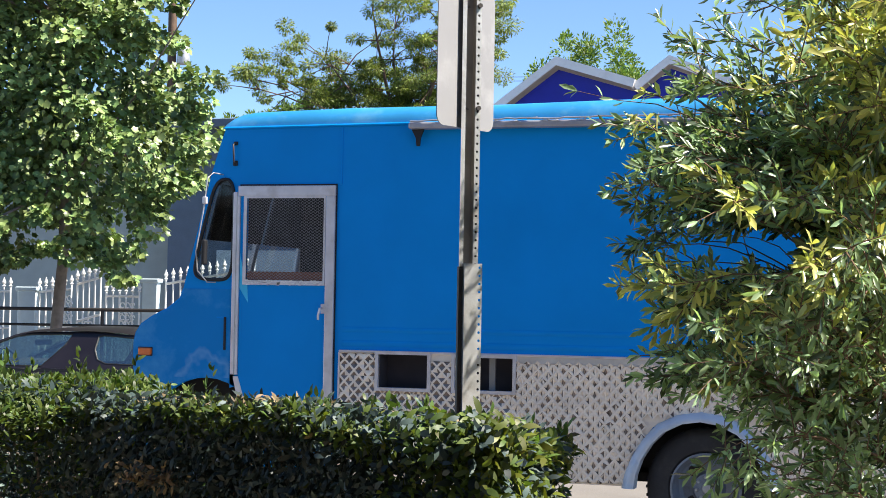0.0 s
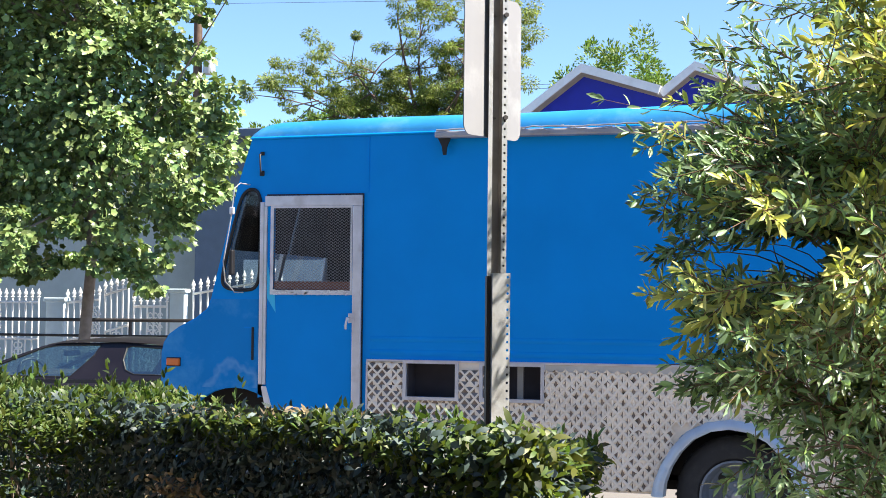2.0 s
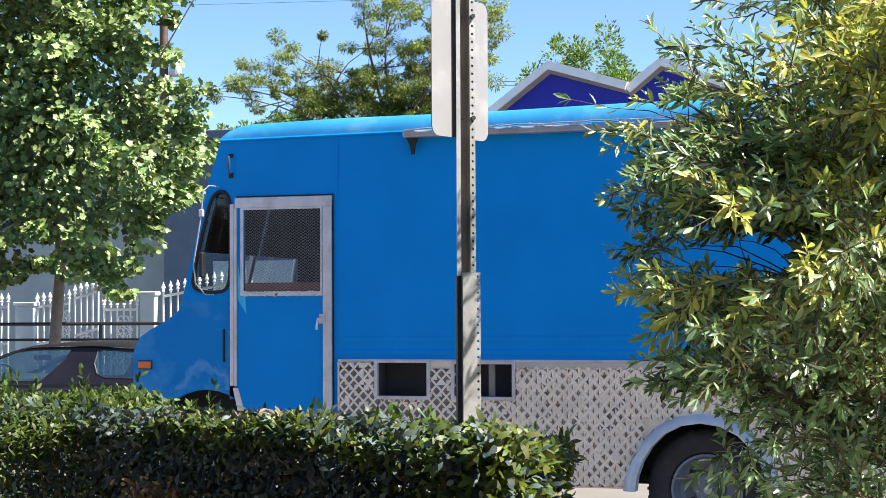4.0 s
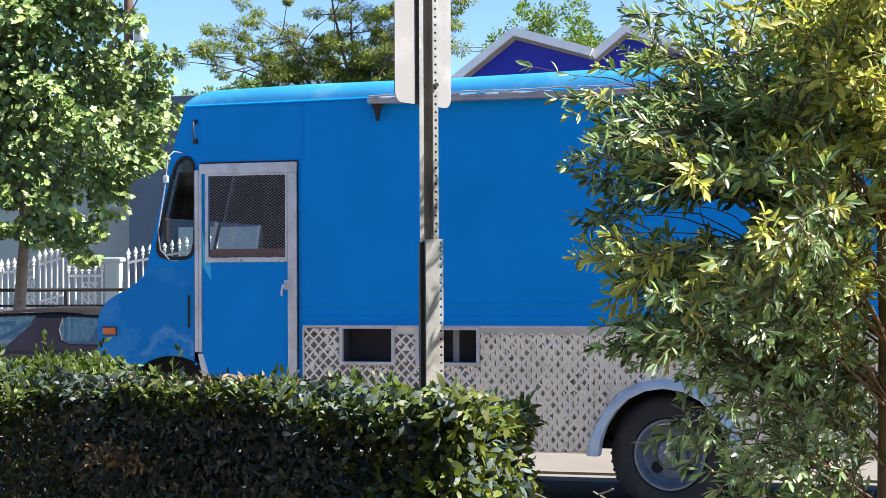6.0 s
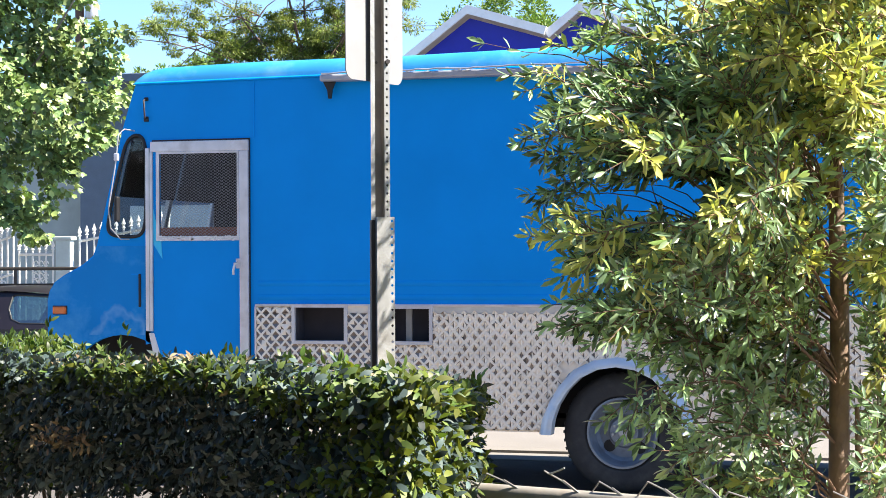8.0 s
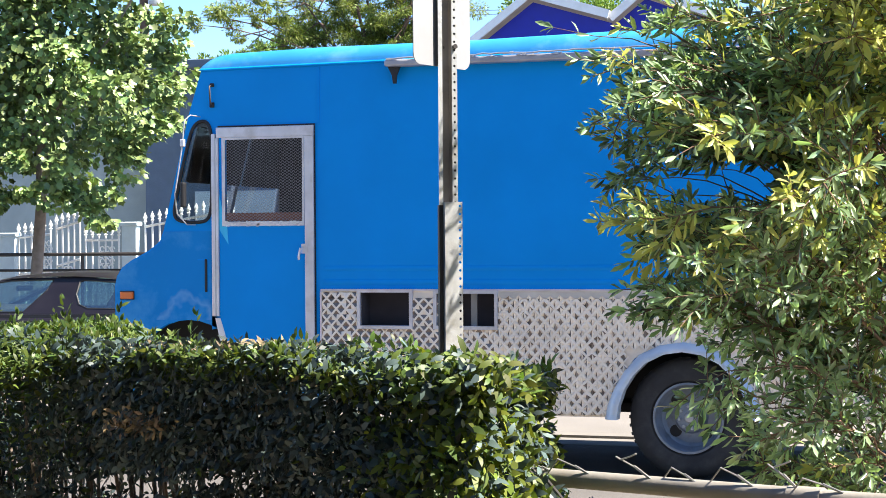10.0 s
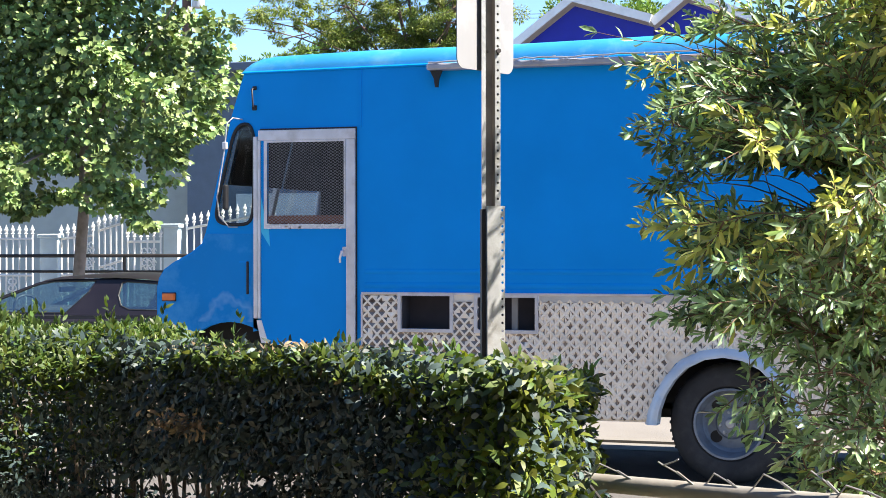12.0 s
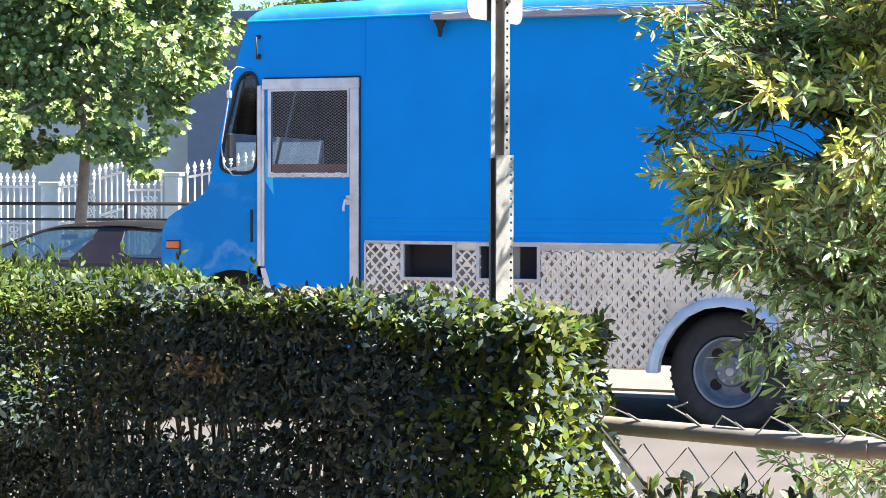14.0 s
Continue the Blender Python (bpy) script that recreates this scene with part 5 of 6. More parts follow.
    z = top(s) - np.abs(rng.normal(size=k)) * 0.028 - 0.05 * np.clip(np.abs(n / (half + bulge(s))) - 0.85, 0, 1) + 0.035 * np.clip((s + 1.5) * 4, 0, 1) * n / half
    s = s0 + (s - s0) * (1 + end(n) / (s1 - s0))
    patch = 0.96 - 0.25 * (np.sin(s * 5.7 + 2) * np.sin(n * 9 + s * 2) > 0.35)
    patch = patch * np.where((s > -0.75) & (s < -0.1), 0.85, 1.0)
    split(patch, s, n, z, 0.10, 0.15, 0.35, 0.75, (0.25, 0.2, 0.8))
    k = 1500
    s, n = rng.normal(-0.78, 0.20, k), half - np.abs(rng.normal(size=k)) * 0.22
    add(dry, s, n, top(s) + 0.035 * n / half + 0.008 - np.abs(rng.normal(size=k)) * 0.02, 0.1, 0.3, 0.2, 0.7, (0.2, 0.3, 0.7))
    k = 160
    s, z = rng.normal(-0.98, 0.045, k), rng.normal(1.075, 0.018, k)
    add(dry, s, half + bump(s, z) + 0.01 + rng.normal(size=k) * 0.01, z, 0.0, 0.4, -0.3, 0.6, (0, 0.9, 0.2))
    k = 90
    s, n = rng.uniform(-2.0, s1 - 0.2, k), rng.uniform(-half, half, k)
    add(dry, s, n, top(s) - np.abs(rng.normal(size=k)) * 0.02, 0.1, 0.3, 0.2, 0.7, (0.2, 0.3, 0.7))
    # back face
    k = 16000
    s, z = rng.uniform(s0, end(-half), k), rng.uniform(0.2, 1.2, k)
    keep = rng.uniform(0, 1, k) < np.where(z < 0.7, 0.4, 0.9)
    keep &= ~((np.abs(s + 1.2) < 0.3) & (np.abs(z - 0.85) < 0.08))
    s, z = s[keep], z[keep]
    split(0.3, s, -half - bump(s, z) * 0.7 + np.abs(rng.normal(size=len(s))) * 0.07, z, 0, -0.9, 0.3, 0.55, (0, -0.8, 0.5))
    # inner growth
    k = 60000
    s, n, z = rng.uniform(s0, -0.2, k), rng.uniform(-0.27, 0.29, k), rng.uniform(0.25, 1.20, k)
    keep = rng.uniform(0, 1, k) < np.where(z < 0.55, 0.5, 1.0)
    keep &= ~((np.abs(s + 1.2) < 0.25) & (np.abs(z - 0.87) < 0.06))
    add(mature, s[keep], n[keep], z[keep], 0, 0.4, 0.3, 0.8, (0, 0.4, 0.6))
    # right end, bulging, with larger leaves
    k = 5200
    n, z = rng.uniform(-half, half, k), rng.uniform(0.2, 1.2, k)
    s = end(n) - 0.03 + 0.05 * np.sin(z * 8 + 1) + 0.05 * np.cos(n * 4) - np.abs(rng.normal(size=k)) * 0.07 - 0.06 * np.clip(z - 1.0, 0, 1) - 0.10 * np.clip(0.75 - z, 0, 1) * (n < 0.1)
    split(0.55 * (s > end(n) - 0.10), s, n, z, 0.7, 0.35, 0.0, 0.6, (0.6, 0.35, 0.6))
    # low shoots in front of the rail
    k = 1300
    s = rng.uniform(-0.2, 0.10, k)
    z = rng.uniform(0.5, 0.93, k)
    keep = (s < 0.0 + 0.05 * np.sin(z * 30)) | (z < 0.80 + 0.03 * np.sin(s * 40))
    s, z = s[keep], z[keep]
    split(0.6, s, half * 0.55 + rng.normal(size=len(s)) * 0.10, z, 0.3, 0.5, 0.7, 0.5, (0.5, 0.4, 0.6))
    # new shoots on the top
    for c in range(70):
        sc, nc = rng.uniform(-3.2, -1.35), rng.uniform(-half, half + 0.15)
        m = int(rng.integers(8, 15))
        hgt = rng.uniform(0.04, 0.10)
        lift = rng.uniform(-0.02, hgt, m)
        add(young, sc + rng.normal(size=m) * 0.006 + 0.25 * lift * rng.normal(), np.full(m, nc), top(np.full(m, sc)) + lift, 0.0, 0.0, 1.0, 0.42, (0.3, 0.3, 0.5))
    for c in range(170):
        sc, nc = rng.uniform(s0, -0.2), rng.uniform(-half, half)
        m = int(rng.integers(6, 13))
        s = sc + rng.normal(size=m) * 0.008
        hgt = rng.uniform(0.005, 0.03)
        add(young, s, np.full(m, nc), top(s) + rng.uniform(-0.02, hgt, m), 0.0, 0.0, 1.0, 0.55, (0.3, 0.3, 0.5))
    for name, kind, mat, lo, hi in (("leaves", mature, HEDGELEAF, 0.020, 0.036), ("young_leaves", young, SUNHEDGE, 0.018, 0.034), ("tip_leaves", bright, TIPHEDGE, 0.018, 0.036), ("dry_leaves", dry, DRYLEAF, 0.014, 0.028)):
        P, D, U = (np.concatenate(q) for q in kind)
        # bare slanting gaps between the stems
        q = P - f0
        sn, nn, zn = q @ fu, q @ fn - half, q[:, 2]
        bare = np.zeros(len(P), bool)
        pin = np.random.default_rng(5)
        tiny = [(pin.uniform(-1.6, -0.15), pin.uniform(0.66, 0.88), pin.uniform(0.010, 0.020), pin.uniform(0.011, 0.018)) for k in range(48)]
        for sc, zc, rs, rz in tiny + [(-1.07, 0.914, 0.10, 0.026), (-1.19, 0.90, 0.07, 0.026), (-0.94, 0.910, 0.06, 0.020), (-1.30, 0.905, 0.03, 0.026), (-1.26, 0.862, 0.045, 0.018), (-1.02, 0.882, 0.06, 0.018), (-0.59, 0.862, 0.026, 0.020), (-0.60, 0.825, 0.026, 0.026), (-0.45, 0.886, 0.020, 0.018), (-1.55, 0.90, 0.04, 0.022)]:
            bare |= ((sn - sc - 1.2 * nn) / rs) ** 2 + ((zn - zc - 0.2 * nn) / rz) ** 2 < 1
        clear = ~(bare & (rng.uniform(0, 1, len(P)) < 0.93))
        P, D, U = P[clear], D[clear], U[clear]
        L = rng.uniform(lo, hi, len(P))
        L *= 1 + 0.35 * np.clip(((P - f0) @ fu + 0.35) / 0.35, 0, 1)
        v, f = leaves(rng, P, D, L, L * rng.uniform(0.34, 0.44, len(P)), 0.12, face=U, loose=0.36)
        foliage(name, v, f, mat, h, {"leaves": "glossy mature leaves, darkened as in shade", "young_leaves": "fresh green young leaves, toned as in sun", "tip_leaves": "bright yellow-green leaf tips", "dry_leaves": "brown dried leaves"}[name])
    tw = []
    r = random.Random(8)
    for k in range(150):
        s = -4.7 + 4.15 * r.random()
        n = (r.random() - 0.5) * 0.45
        p0 = along(s, n * 0.5, 0.12)
        p1 = along(s + 0.15 * (r.random() - 0.5), n, 0.55 + 0.2 * r.random())
        p2 = along(s + 0.12 * (r.random() - 0.5), n * 1.3, 1.15)
        tw.append(tube([p0, p1, p2], 0.006, 5, taper=[0.010, 0.007, 0.003]))
    part("woody_frame", join(*tw), BARKGREY, h, "thin woody hedge stems")


hedge()


# ---- trees ----
def limb_path(p0, direc, length, rnd, sag=0.0, n=5, wob=0.12):
    pts = [Vector(p0)]
    d = Vector(direc).normalized()
    for k in range(n):
        d = (d + Vector((rnd.gauss(0, wob), rnd.gauss(0, wob), rnd.gauss(0, wob) - sag))).normalized()
        pts.append(pts[-1] + d * (length / n))
    return pts


def young_tree():
    """Slim two-stemmed tree: long limbs, short side twigs, narrow leaves in sprays."""
    rnd = random.Random(21)
    rng = np.random.default_rng(21)
    base = Vector((4.125, -6.10, 0.14))
    tree = thing("young_tree", tuple(base), "young evergreen tree with narrow grey-green leaves and pale brown stems", "tree")
    stem = [base, base + Vector((0.0, 0, 0.7)), base + Vector((0.005, 0.01, 1.25)), base + Vector((-0.01, 0.02, 1.75)), base + Vector((-0.06, 0.0, 2.6))]
    stem2 = [base + Vector((0.07, 0.02, 0.0)), base + Vector((0.095, 0.02, 0.66)), base + Vector((0.13, 0.02, 0.95)), base + Vector((0.19, 0.02, 1.35)), base + Vector((0.22, 0.05, 1.9)), base + Vector((0.20, 0.05, 2.3))]
    part("trunk", join(tube(stem, 0.03, 12, taper=[0.033, 0.029, 0.026, 0.018, 0.008]), tube(stem2, 0.02, 10, taper=[0.026, 0.022, 0.019, 0.015, 0.012, 0.006]),
                       tube([stem2[1], base + Vector((0.055, 0.0, 0.80)), base + Vector((0.05, -0.02, 0.95))], 0.012, 8, taper=[0.016, 0.012, 0.006])), BARK, tree, "slim pale brown stems", smooth=60)
    wood = []
    sprays = {"crown": ([], []), "new_growth": ([], [])}

    def in_gap(q, slack=0.0):
        """Open windows in the crown, and the clear stem."""
        if q.y < -6.0 and abs(q.x - 4.135) < 0.05 and 0.6 < q.z < 1.55 + 0.12 * math.sin(q.y * 40):
            return True
        x = 4.37 + (q.x - 4.37) * 4.95 / (q.y + 11.05)
        z = 1.505 + (q.z - 1.505) * 4.95 / (q.y + 11.05)
        lo, hi = 1.615 + 0.025 * math.sin(x * 40), 1.700 + 0.08 * (x - 3.5)
        return (3.45 - slack < x < 3.78 and lo < z < hi) or (x < 3.34 and 1.44 < z < 1.50) or (x < 3.56 and 1.10 < z < 1.25) or (x < 3.52 and 2.03 < z < 2.09 and x > 3.28)

    def leafy(pts, dens, kind, tuft=3):
        P, D = sprays[kind]
        ang = rnd.uniform(0, 6.28)
        for i in range(len(pts) - 1):
            a, b = pts[i], pts[i + 1]
            d = (b - a).normalized()
            e = d.cross(Vector((0.2, 0.3, 0.93))).normalized()
            g = d.cross(e)
            m = max(1, int((b - a).length * dens + rnd.random()))
            for k in range(m):
                q = a.lerp(b, (k + rnd.random()) / m)
                ang += 2.4 + rnd.gauss(0, 0.25)
                if in_gap(q):
                    continue
                P.append(q)
                D.append(d * rnd.uniform(0.55, 1.0) + (e * math.cos(ang) + g * math.sin(ang)) * 0.8 + Vector((0, 0, -0.08)))
        if not in_gap(pts[-1]):
            for k in range(tuft):
                P.append(pts[-1])
                D.append(d + (e * math.cos(ang + 2.1 * k) + g * math.sin(ang + 2.1 * k)) * rnd.uniform(0.25, 0.6))

    # limb tips: x, z, depth, share of yellow sun-toned young growth, fullness
    outer = ((3.15, 2.11, -0.05, 0.0, 0.35), (3.29, 2.00, -0.10, 0.15, 0.8), (3.33, 1.89, 0.05, 0.0, 1.2), (3.30, 1.79, 0.0, 0.0, 1.1), (3.34, 1.72, 0.1, 0.0, 0.95), (3.33, 1.94, 0.2, 0.0, 1.0), (3.33, 1.84, -0.2, 0.0, 1.0),
             (3.32, 1.63, 0.2, 0.0, 0.95), (3.31, 1.68, 0.1, 0.0, 0.95), (3.41, 1.55, -0.35, 0.8, 1.2), (3.78, 1.60, -0.55, 1.0, 0.9), (3.42, 1.37, 0.0, 0.1, 1.2), (3.50, 1.32, -0.2, 0.0, 1.2),
             (3.62, 1.27, 0.2, 0.0, 1.1), (3.57, 1.08, -0.3, 0.25, 0.6), (3.70, 1.00, 0.0, 0.1, 1.0), (3.79, 0.87, -0.2, 0.1, 1.0), (3.47, 2.22, 0.0, 0.0, 0.6),
             (3.52, 2.40, 0.1, 0.0, 0.5), (3.62, 1.80, -0.5, 0.6, 0.8), (3.66, 1.47, -0.4, 0.5, 1.2))
    limbs = list(outer)
    while len(limbs) < 78:
        z = rnd.uniform(0.62, 2.36)
        xl = 3.50 + 0.22 * max(0.0, 1.35 - z) / 0.5 + 0.12 * (z > 2.12)
        x = xl + (4.30 - xl) * rnd.random() ** 0.95
        dy = rnd.uniform(-0.75, 0.75)
        if (abs(x - 4.13) < 0.13 and z < 1.8) or (x > 3.55 and 1.15 < z < 1.62 and rnd.random() < 0.55) or in_gap(Vector((x, -6.1 + dy, z)), 0.05) or (x < 3.78 and z > 2.08 and rnd.random() < 0.65):
            continue
        # more yellow leaves up on the sun side; sunlight is put into their colour
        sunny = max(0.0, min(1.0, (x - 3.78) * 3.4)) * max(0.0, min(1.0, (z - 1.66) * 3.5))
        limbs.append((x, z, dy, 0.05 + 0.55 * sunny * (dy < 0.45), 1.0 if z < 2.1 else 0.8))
    for k in range(30):
        limbs.append((rnd.uniform(3.80, 4.30), rnd.uniform(1.74, 2.28), rnd.uniform(-0.75, 0.0), 0.66, 0.75))
    for k in range(22):
        limbs.append((rnd.uniform(4.19, 4.34), rnd.uniform(1.25, 2.05), rnd.uniform(-0.9, 0.6), 0.4, 0.9))
    for k in range(26):
        limbs.append((rnd.uniform(3.36, 3.86), rnd.uniform(1.78, 2.28), rnd.uniform(-0.3, 0.4), 0.1, 0.9))
    for k in range(20):
        z = rnd.uniform(1.28, 1.97)
        if not 1.60 < z < 1.72:
            limbs.append((rnd.uniform(3.37, 3.64), z, rnd.uniform(-0.35, 0.35), 0.08, 1.1))
    for k in range(14):
        limbs.append((rnd.uniform(4.20, 4.32), rnd.uniform(0.75, 1.5), rnd.uniform(-0.4, 0.4), 0.3, 0.9))
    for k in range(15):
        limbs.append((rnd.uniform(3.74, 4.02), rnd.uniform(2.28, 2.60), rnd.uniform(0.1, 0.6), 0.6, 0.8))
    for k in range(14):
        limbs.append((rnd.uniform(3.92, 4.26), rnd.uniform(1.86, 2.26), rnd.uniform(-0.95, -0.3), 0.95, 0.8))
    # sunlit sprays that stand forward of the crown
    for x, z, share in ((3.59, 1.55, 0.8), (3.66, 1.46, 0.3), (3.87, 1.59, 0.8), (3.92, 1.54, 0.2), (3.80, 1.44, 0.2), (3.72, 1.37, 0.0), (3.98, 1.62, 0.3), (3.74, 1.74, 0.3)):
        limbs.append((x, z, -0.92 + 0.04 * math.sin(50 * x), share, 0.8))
    # boughs of the upper crown, added to reach out and shadow the street sign
    limbs += [(3.34, 2.18, 0.55, 0.0, 0.5), (3.30, 2.34, 0.58, 0.0, 0.4), (3.42, 2.62, 0.55, 0.0, 0.5), (3.55, 2.85, 0.55, 0.0, 0.5)]
    for x, z, dy, yellow, full in limbs:
        tip = Vector((x, -6.10 + dy, z))
        src = stem if x < 4.16 + 0.12 * rnd.random() else stem2
        h = max(0.42, z - 0.10 - rnd.uniform(0.30, 0.60) * abs(x - 4.1))
        h = max(0.42, 0.19 * round(h / 0.19) + rnd.uniform(-0.02, 0.02))
        t = min(0.999, (h - 0.14) / 2.55) * (len(src) - 1)
        i = int(t)
        p0 = src[i].lerp(src[i + 1], t - i)
        v = tip - p0
        N = 9
        pts = [p0.lerp(tip, k / N) + Vector((rnd.gauss(0, 0.012), rnd.gauss(0, 0.012), 0.13 * v.length * math.sin(math.pi * k / N) + rnd.gauss(0, 0.006))) for k in range(N + 1)]
        pts[0], pts[N] = p0, tip
        if sum(in_gap(q) for q in pts[2:8]) > 1 and full > 0.95 and rnd.random() < 0.65:
            continue
        w0 = 0.0018 + 0.0028 * min(1.0, v.length)
        wood.append(tube(pts, 0.006, 6, taper=[w0 * (1 - 0.82 * k / N) for k in range(N + 1)]))
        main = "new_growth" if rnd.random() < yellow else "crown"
        leafy(pts[6:], 72 * full, main, 5)
        step = 0.0265 / full
        start = 0.26 if z > 1.75 else 0.10
        m = int(v.length * (1 - start) / step)
        for k in range(m):
            f = start + (1 - start) * (k + rnd.random()) / m
            j = min(N - 1, int(f * N))
            a = pts[j].lerp(pts[j + 1], f * N - j)
            if in_gap(a):
                continue
            d = (pts[j + 1] - pts[j]).normalized()
            o = Vector((rnd.gauss(0, 1), rnd.gauss(0, 1), rnd.gauss(0, 0.9))).normalized()
            tl = rnd.uniform(0.06, 0.17) * (0.75 + 0.35 * math.sin(math.pi * f))
            tw = limb_path(a, d * 0.8 + o * 0.9 + Vector((0, 0, 0.12)), tl, rnd, sag=0.03, n=3, wob=0.1)
            if in_gap(tw[-1]) or tw[-1].x < 3.12:
                continue
            wood.append(tube(tw, 0.0016, 4, taper=[0.0022, 0.0018, 0.0014, 0.0010]))
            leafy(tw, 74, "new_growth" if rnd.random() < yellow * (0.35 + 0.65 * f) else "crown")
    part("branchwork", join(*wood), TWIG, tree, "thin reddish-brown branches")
    for name, mat, lo, hi, lab in (("crown", BUSHLEAF, 0.029, 0.056, "narrow grey-green leaves"), ("new_growth", TIPLEAF, 0.032, 0.060, "yellow-green new leaves at the branch tips, brightening the sunlit side")):
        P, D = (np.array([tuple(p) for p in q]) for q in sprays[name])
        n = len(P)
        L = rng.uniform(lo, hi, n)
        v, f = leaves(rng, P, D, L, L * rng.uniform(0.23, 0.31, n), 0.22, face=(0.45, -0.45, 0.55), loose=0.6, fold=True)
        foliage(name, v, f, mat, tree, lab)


young_tree()


def clumped(rng, centres, radii, per, flatness=0.6):
    c = np.repeat(centres, per, axis=0)
    r = np.repeat(radii, per)[:, None]
    g = rng.normal(size=c.shape)
    g /= np.linalg.norm(g, axis=1)[:, None]
    own = np.repeat(rng.uniform(0.55, 1.35, (len(centres), 3)), per, axis=0)
    q = g * rng.uniform(0.2, 1.0, (len(c), 1)) ** 0.7 * r * own * np.array((1, 1, flatness))
    return c + q, g


def broad_tree():
    rng = np.random.default_rng(4)
    base = Vector((-5.84, 6.3, 0.125))
    tree = thing("street_tree", tuple(base), "leafy broad-leaved street tree with a dense green crown", "tree")
    st = [base, base + Vector((0.0, 0, 1.0)), base + Vector((0.08, 0, 1.9)), base + Vector((0.0, 0.1, 3.4)), base + Vector((-0.1, 0, 5.6))]
    wood = [tube(st, 0.1, 12, taper=[0.078, 0.066, 0.060, 0.048, 0.02])]
    C, R = np.array((-6.15, 6.4, 4.0)), np.array((2.15, 1.6, 3.2))

    def edge(z):
        """Uneven street-side outline of the crown."""
        return float(np.interp(z, (1.5, 1.7, 2.1, 2.4, 2.6, 2.9, 3.3, 3.75, 3.9, 4.15, 4.4, 4.75, 5.0, 6.0), (-4.85, -4.80, -4.70, -4.62, -4.35, -4.22, -4.03, -4.12, -4.42, -4.58, -4.50, -4.40, -4.10, -4.6)))

    cs = []
    hollow = rng.normal(size=(24, 3)) * np.array((1, 0.45, 1)) + np.array((0, -0.9, 0))
    hollow = C + hollow / np.linalg.norm(hollow, axis=1)[:, None] * R * 0.92
    shade = np.array([(-6.5, 4.9, 4.8), (-6.4, 4.9, 4.4), (-6.3, 4.9, 3.95), (-5.95, 4.9, 4.25), (-5.45, 4.9, 4.9), (-5.7, 5.0, 3.0)])
    while len(cs) < 340:
        g = rng.normal(size=3)
        g /= np.linalg.norm(g)
        q = g * rng.uniform(0.3, 1.0) ** 0.42
        w = 1 + 0.12 * math.sin(7 * q[0] + 3 * q[2]) + 0.12 * math.sin(11 * q[1] + 6 * q[2] + 1)
        at = C + q * R * w
        if at[2] < 1.95 + 0.12 * math.sin(at[0] * 5) or at[0] > edge(at[2]) - 0.14 or np.min(np.linalg.norm(hollow - at, axis=1)) < 0.44 or np.min(np.linalg.norm(shade - at, axis=1)) < 0.66:
            continue
        cs.append(at)
    cs = np.array(cs)
    # hanging lower skirts and a few loose twigs at the edge
    low = np.array([(-4.85, 6.0, 1.74), (-5.02, 6.0, 1.92), (-5.2, 5.9, 2.1), (-6.4, 6.0, 1.9), (-6.7, 6.0, 1.95), (-7.0, 6.0, 1.85), (-4.55, 6.1, 2.45), (-4.40, 6.2, 2.7), (-6.1, 5.9, 1.95), (-7.3, 6.1, 1.9), (-4.78, 6.0, 2.05), (-5.3, 5.7, 2.15), (-3.98, 6.2, 3.92), (-4.0, 6.2, 5.02), (-4.2, 6.2, 4.95), (-4.3, 6.2, 3.55)])
    low = np.concatenate([np.array([(-4.22, 6.2, 3.45), (-4.14, 6.2, 3.68), (-4.25, 6.2, 3.84), (-4.2, 6.2, 3.2), (-4.32, 6.2, 3.98), (-4.18, 6.3, 3.55), (-4.3, 6.3, 3.05), (-4.36, 6.2, 2.85)]), low])
    hang = np.array([(x, 5.0 + 0.25 * math.sin(9 * x), 1.88 + 0.14 * math.sin(5 * x) + 0.25 * (k % 3)) for k, x in enumerate(np.arange(-7.9, -5.75, 0.075))])
    # unseen full top, added to throw shade on the flank away from the sun
    high = np.array([(rng.uniform(-7.4, -5.0), rng.uniform(4.5, 5.7), rng.uniform(5.1, 6.0)) for k in range(90)])
    cs = np.concatenate([cs, high, hang, low])
    rad = rng.uniform(0.12, 0.29, len(cs))
    rad[-len(low):] = 0.18
    rad[-4:] = 0.15
    P, G = clumped(rng, cs, rad, 84, 0.62)
    loose = (np.arange(len(P)) < len(P) - 4 * 84) | (rng.uniform(0, 1, len(P)) < 0.3)
    P, G = P[loose], G[loose]
    core = rng.normal(size=(13000, 3))
    core = core / np.linalg.norm(core, axis=1)[:, None] * rng.uniform(0, 1, (13000, 1)) ** 0.4 * 0.66
    core = core[(core[:, 2] > -0.52) & (core[:, 0] < 0.55)]
    P, G = np.concatenate([P, C + core * R]), np.concatenate([G, core])
    out = (P - C) / R
    D = G * 0.7 + out * 0.4 + np.array((0, 0, -0.45)) + rng.normal(size=P.shape) * 0.35
    n = len(P)
    L = rng.uniform(0.052, 0.102, n)
    v, f = leaves(rng, P, D, L, L * rng.uniform(0.85, 1.1, n), 0.1, lobes=1, face=out * np.array((0.4, 0.4, 0.2)) + G * 0.5 + np.array((0.35, -0.35, 0.5)), loose=0.5)
    foliage("crown", v, f, MAPLELEAF, tree, "dense crown of broad green leaves")
    for k in range(0, len(cs), 30):
        e = Vector(cs[k])
        h = min(max(e.z - 1.0, 1.9), 5.2)
        i = 2 if h < 4.2 else 3
        p0 = st[min(i, 3)].lerp(st[min(i + 1, 4)], 0.5)
        mid = p0.lerp(e, 0.5) + Vector((0, 0, -0.15))
        wood.append(tube([p0, mid, e], 0.02, 5, taper=[0.022, 0.014, 0.005]))
    part("trunk", join(*wood), BARKGREY, tree, "grey-brown trunk and limbs", smooth=60)


broad_tree()


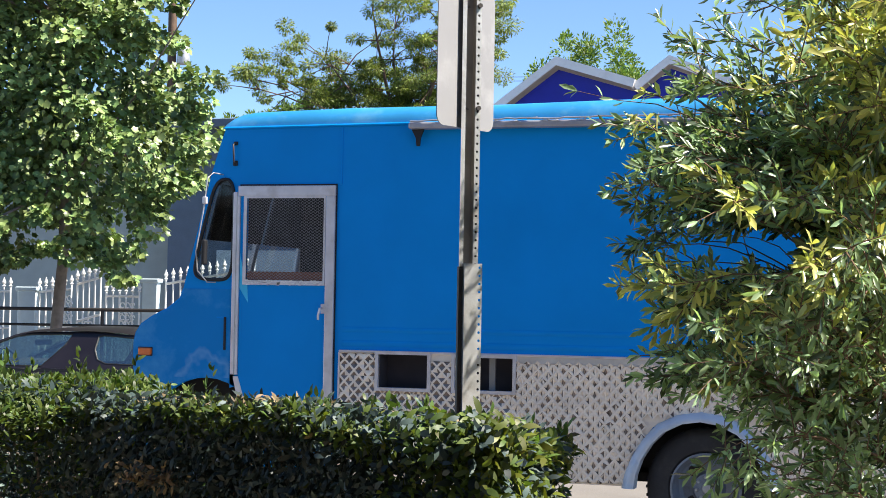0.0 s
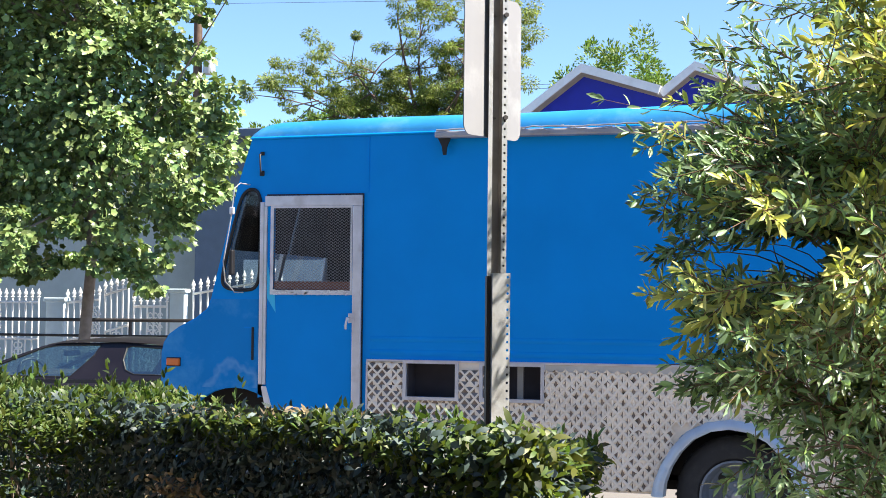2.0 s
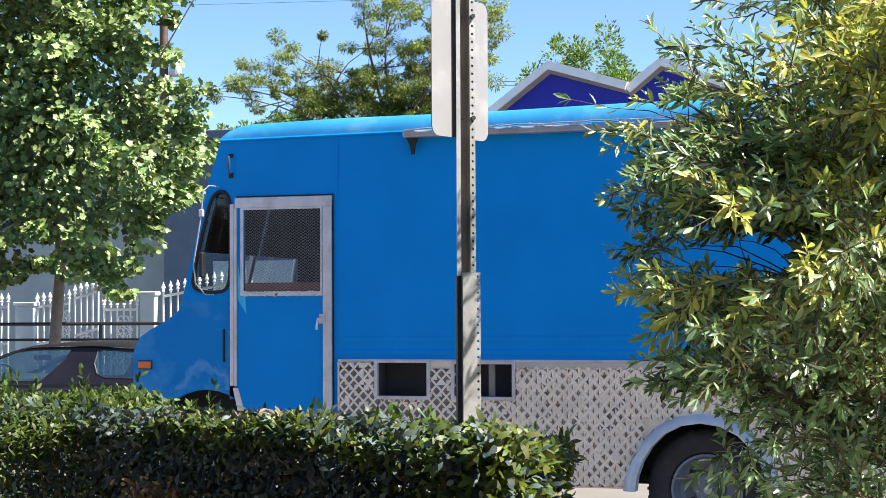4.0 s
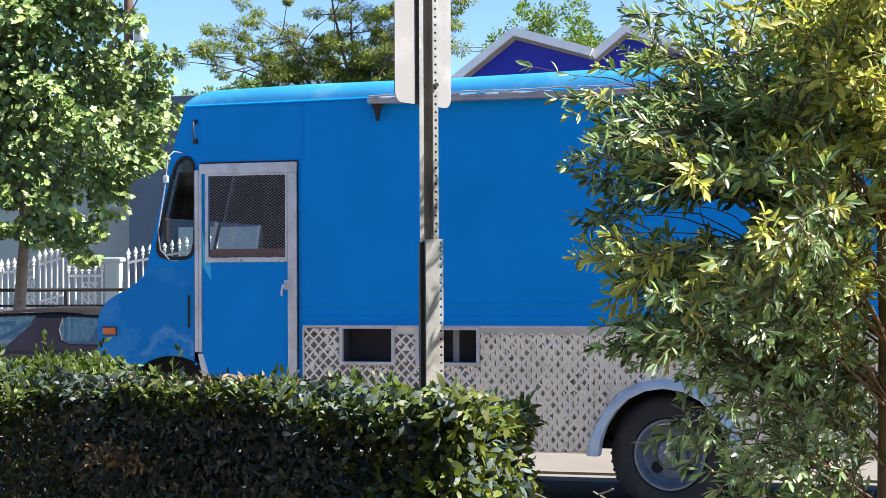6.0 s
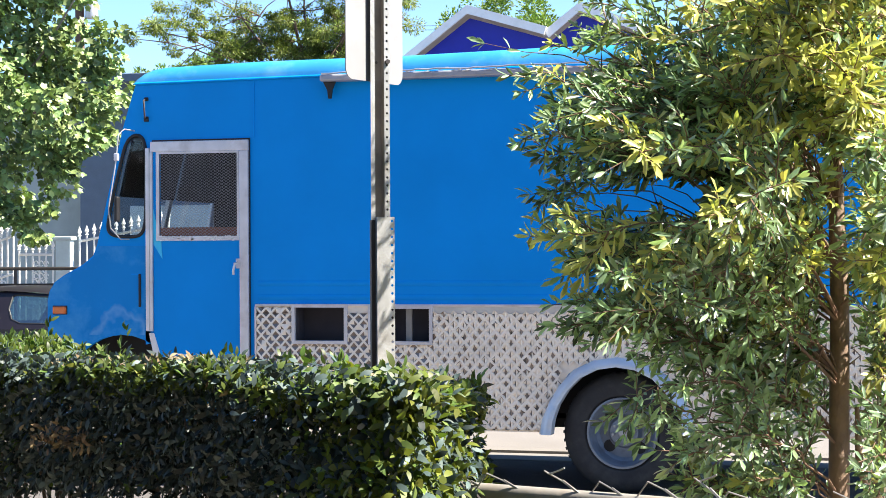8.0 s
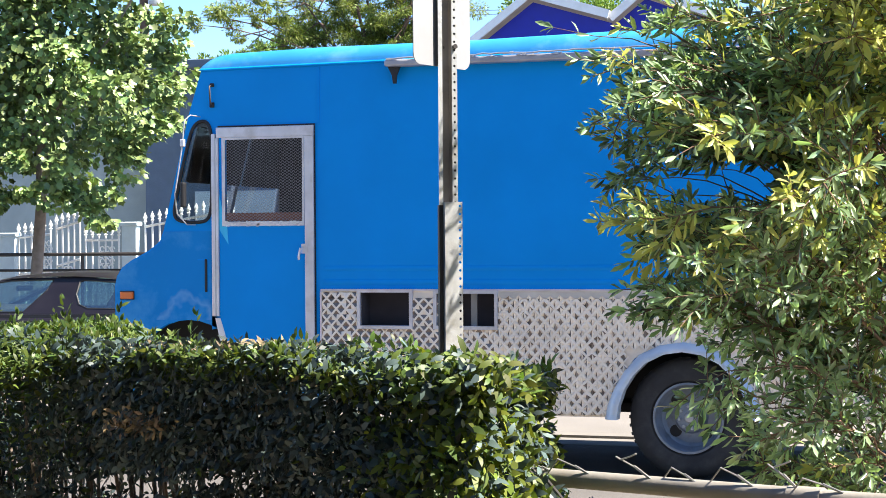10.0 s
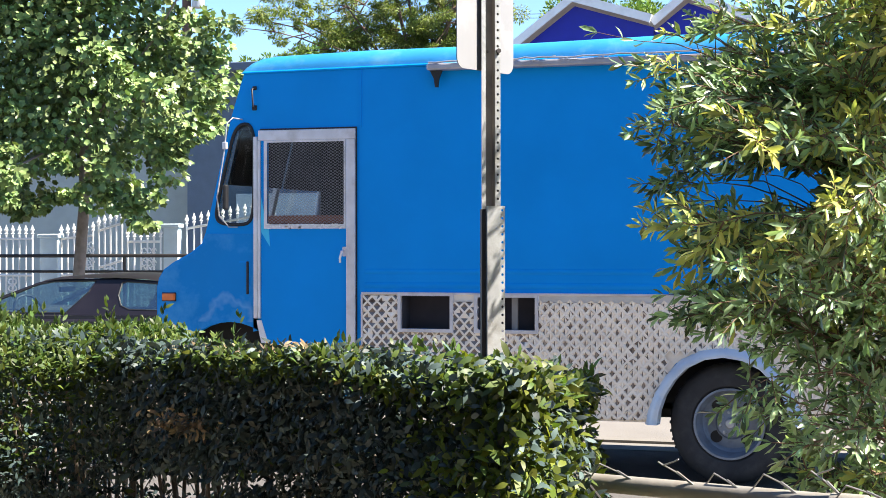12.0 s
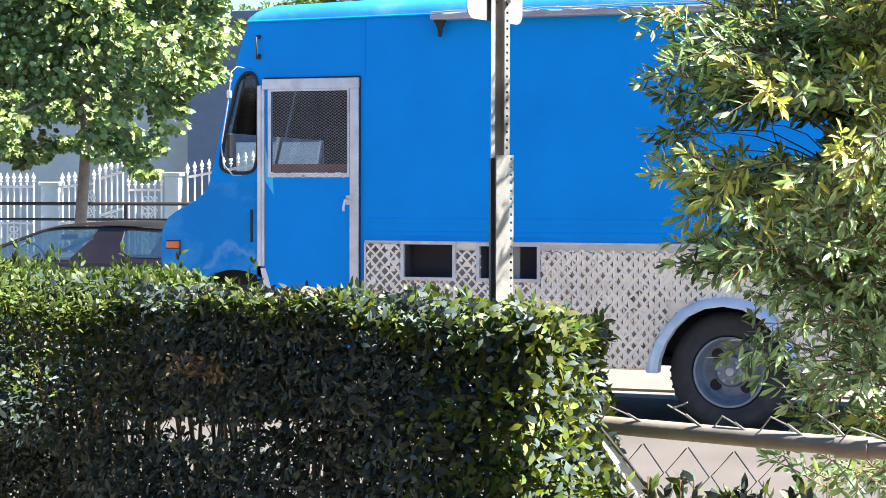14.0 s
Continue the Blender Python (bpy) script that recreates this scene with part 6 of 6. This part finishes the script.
def feathery_tree():
    rnd = random.Random(9)
    rng = np.random.default_rng(9)
    base = Vector((-4.9, 14.9, 0.0))
    tree = thing("feathery_tree", tuple(base), "airy tree with feathery yellow-green foliage behind the truck", "tree")
    wood = [tube([base, base + Vector((0.1, 0, 2.2)), base + Vector((0.0, 0, 4.0))], 0.1, 10, taper=[0.16, 0.13, 0.10])]
    tips = []
    fork = base + Vector((0, 0, 3.9))
    for k in range(18):
        az = math.pi * (k + 0.5) / 18 + rnd.uniform(-0.1, 0.1)
        d = Vector((math.cos(az) * 1.0, rnd.uniform(-0.45, 0.35), math.sin(az) * 1.1 + 0.25))
        L = rnd.uniform(1.9, 3.0) * (0.80 + 0.25 * math.sin(az))
        pts = limb_path(fork + Vector((0, 0, rnd.uniform(-0.6, 0.2))), d, L, rnd, sag=0.05, n=6, wob=0.10)
        wood.append(tube(pts, 0.03, 6, taper=[0.05, 0.04, 0.03, 0.022, 0.016, 0.01, 0.006]))
        for j in range(1, 7):
            for q in range(4):
                tw = limb_path(pts[j], Vector((rnd.gauss(0, 1), rnd.gauss(0, 0.7), rnd.gauss(0.2, 0.6))), rnd.uniform(0.25, 0.6), rnd, n=3)
                wood.append(tube(tw, 0.008, 4, taper=[0.012, 0.008, 0.006, 0.003]))
                tips.append(tuple(tw[-1]))
    for p0, p1 in (((-5.6, 14.2, 4.35), (-6.55, 13.9, 4.85)), ((-6.55, 13.9, 4.85), (-7.0, 13.8, 4.95)), ((-6.3, 13.9, 4.75), (-6.75, 13.8, 4.65))):
        wood.append(tube([p0, p1], 0.01, 5))
    for q in ((-6.95, 13.8, 4.98), (-6.75, 13.8, 5.15), (-6.5, 13.9, 5.0), (-6.72, 13.8, 4.62), (-6.35, 13.9, 5.45), (-6.45, 13.9, 5.75)):
        tips += [q]
    part("trunk", join(*wood), WOODPOLE, tree, "dark forked trunk and thin limbs")
    cs = np.array(tips)
    P, G = clumped(rng, cs, rng.uniform(0.10, 0.23, len(cs)), 380, 0.6)
    D = G + np.array((0, 0, -0.45)) + rng.normal(size=P.shape) * 0.4
    n = len(P)
    L = rng.uniform(0.030, 0.065, n)
    v, f = leaves(rng, P, D, L, L * rng.uniform(0.22, 0.34, n), 0.1, face=G + np.array((0.2, -0.2, 0.6)), loose=0.6)
    foliage("crown", v, f, FERNLEAF, tree, "sparse feathery foliage")


feathery_tree()


def back_tree(x, y, zc, r, seed, n=90):
    rng = np.random.default_rng(seed)
    tree = thing("background_tree", (x, y, 0.0), "bright green treetop behind the blue house", "tree", "background trees")
    part("trunk", tube([(x, y, 0), (x + 0.1, y, zc)], 0.15, 8, taper=[0.2, 0.06]), BARKGREY, tree)
    g = rng.normal(size=(n, 3))
    g /= np.linalg.norm(g, axis=1)[:, None]
    cs = np.array((x, y, zc)) + g * np.array(r) * rng.uniform(0.3, 1.0, (n, 1)) ** 0.5
    top = cs[:, 2] > zc + 0.4 * r[2]
    cs[top, 2] += rng.uniform(0, 0.35, top.sum())
    P, G = clumped(rng, cs, rng.uniform(0.16, 0.34, n), 170, 0.9)
    D = G + np.array((0, 0, 0.3)) + rng.normal(size=P.shape) * 0.3
    L = rng.uniform(0.05, 0.10, len(P))
    v, f = leaves(rng, P, D, L, L * 0.4, 0.1)
    foliage("crown", v, f, FARLEAF, tree, "bright green leaves")


back_tree(-3.15, 20.2, 5.25, (1.15, 1.0, 1.15), 31)
back_tree(-9.3, 20.5, 4.3, (1.6, 1.0, 1.0), 33, 110)


# ---- shrub behind the white fence ----
def shrub(x, y, z, r, seed):
    rng = np.random.default_rng(seed)
    t = thing("shrub", (x, y, 0.12), "low green garden shrub behind the fence", "shrub")
    part("woody_frame", join(*[tube([(x + 0.03 * k, y, 0.12), (x + 0.2 * (k - 1), y, z)], 0.015, 5) for k in range(3)]), BARKGREY, t)
    g = rng.normal(size=(26, 3))
    g /= np.linalg.norm(g, axis=1)[:, None]
    cs = np.array((x, y, z)) + g * r * rng.uniform(0.3, 1, (26, 1))
    P, G = clumped(rng, cs, np.full(26, 0.16), 60, 0.9)
    L = rng.uniform(0.05, 0.1, len(P))
    v, f = leaves(rng, P, G + rng.normal(size=P.shape) * 0.4, L, L * 0.5, 0.1)
    foliage("leaves", v, f, FARLEAF, t)


shrub(-5.35, 9.0, 0.85, 0.35, 51)


# ---- low seedlings in front of the wire ----
def seedling(s, n, top, seed):
    rng = np.random.default_rng(seed)
    at = along(s, n, 0.14)
    t = thing("seedling", tuple(at), "low upright green seedling beside the chain-link fence", "plant", "seedlings")
    tip = along(s + rng.uniform(-0.01, 0.01), n, top - 0.03)
    part("stalk", tube([at, tip], 0.003, 5, taper=[0.004, 0.002]), BARK, t)
    k = 36
    f = rng.uniform(0.45, 1.0, k) ** 0.7
    P = np.array(at)[None] * (1 - f[:, None]) + np.array(tip)[None] * f[:, None]
    D = rng.normal(size=(k, 3)) * np.array((0.6, 0.6, 0.25)) + np.array((0, 0, 0.75))
    L = rng.uniform(0.026, 0.042, k)
    v, fc = leaves(rng, P, D, L, L * 0.40, 0.12)
    foliage("leaves", v, fc, HEDGELEAF if seed % 3 else SUNHEDGE, t)


rs = random.Random(77)
for k in range(25):
    seedling(0.10 + 0.0225 * k + 0.012 * rs.random(), 0.14 + 0.06 * rs.random(), 0.895 + 0.035 * rs.random() + 0.0011 * k, 300 + k)
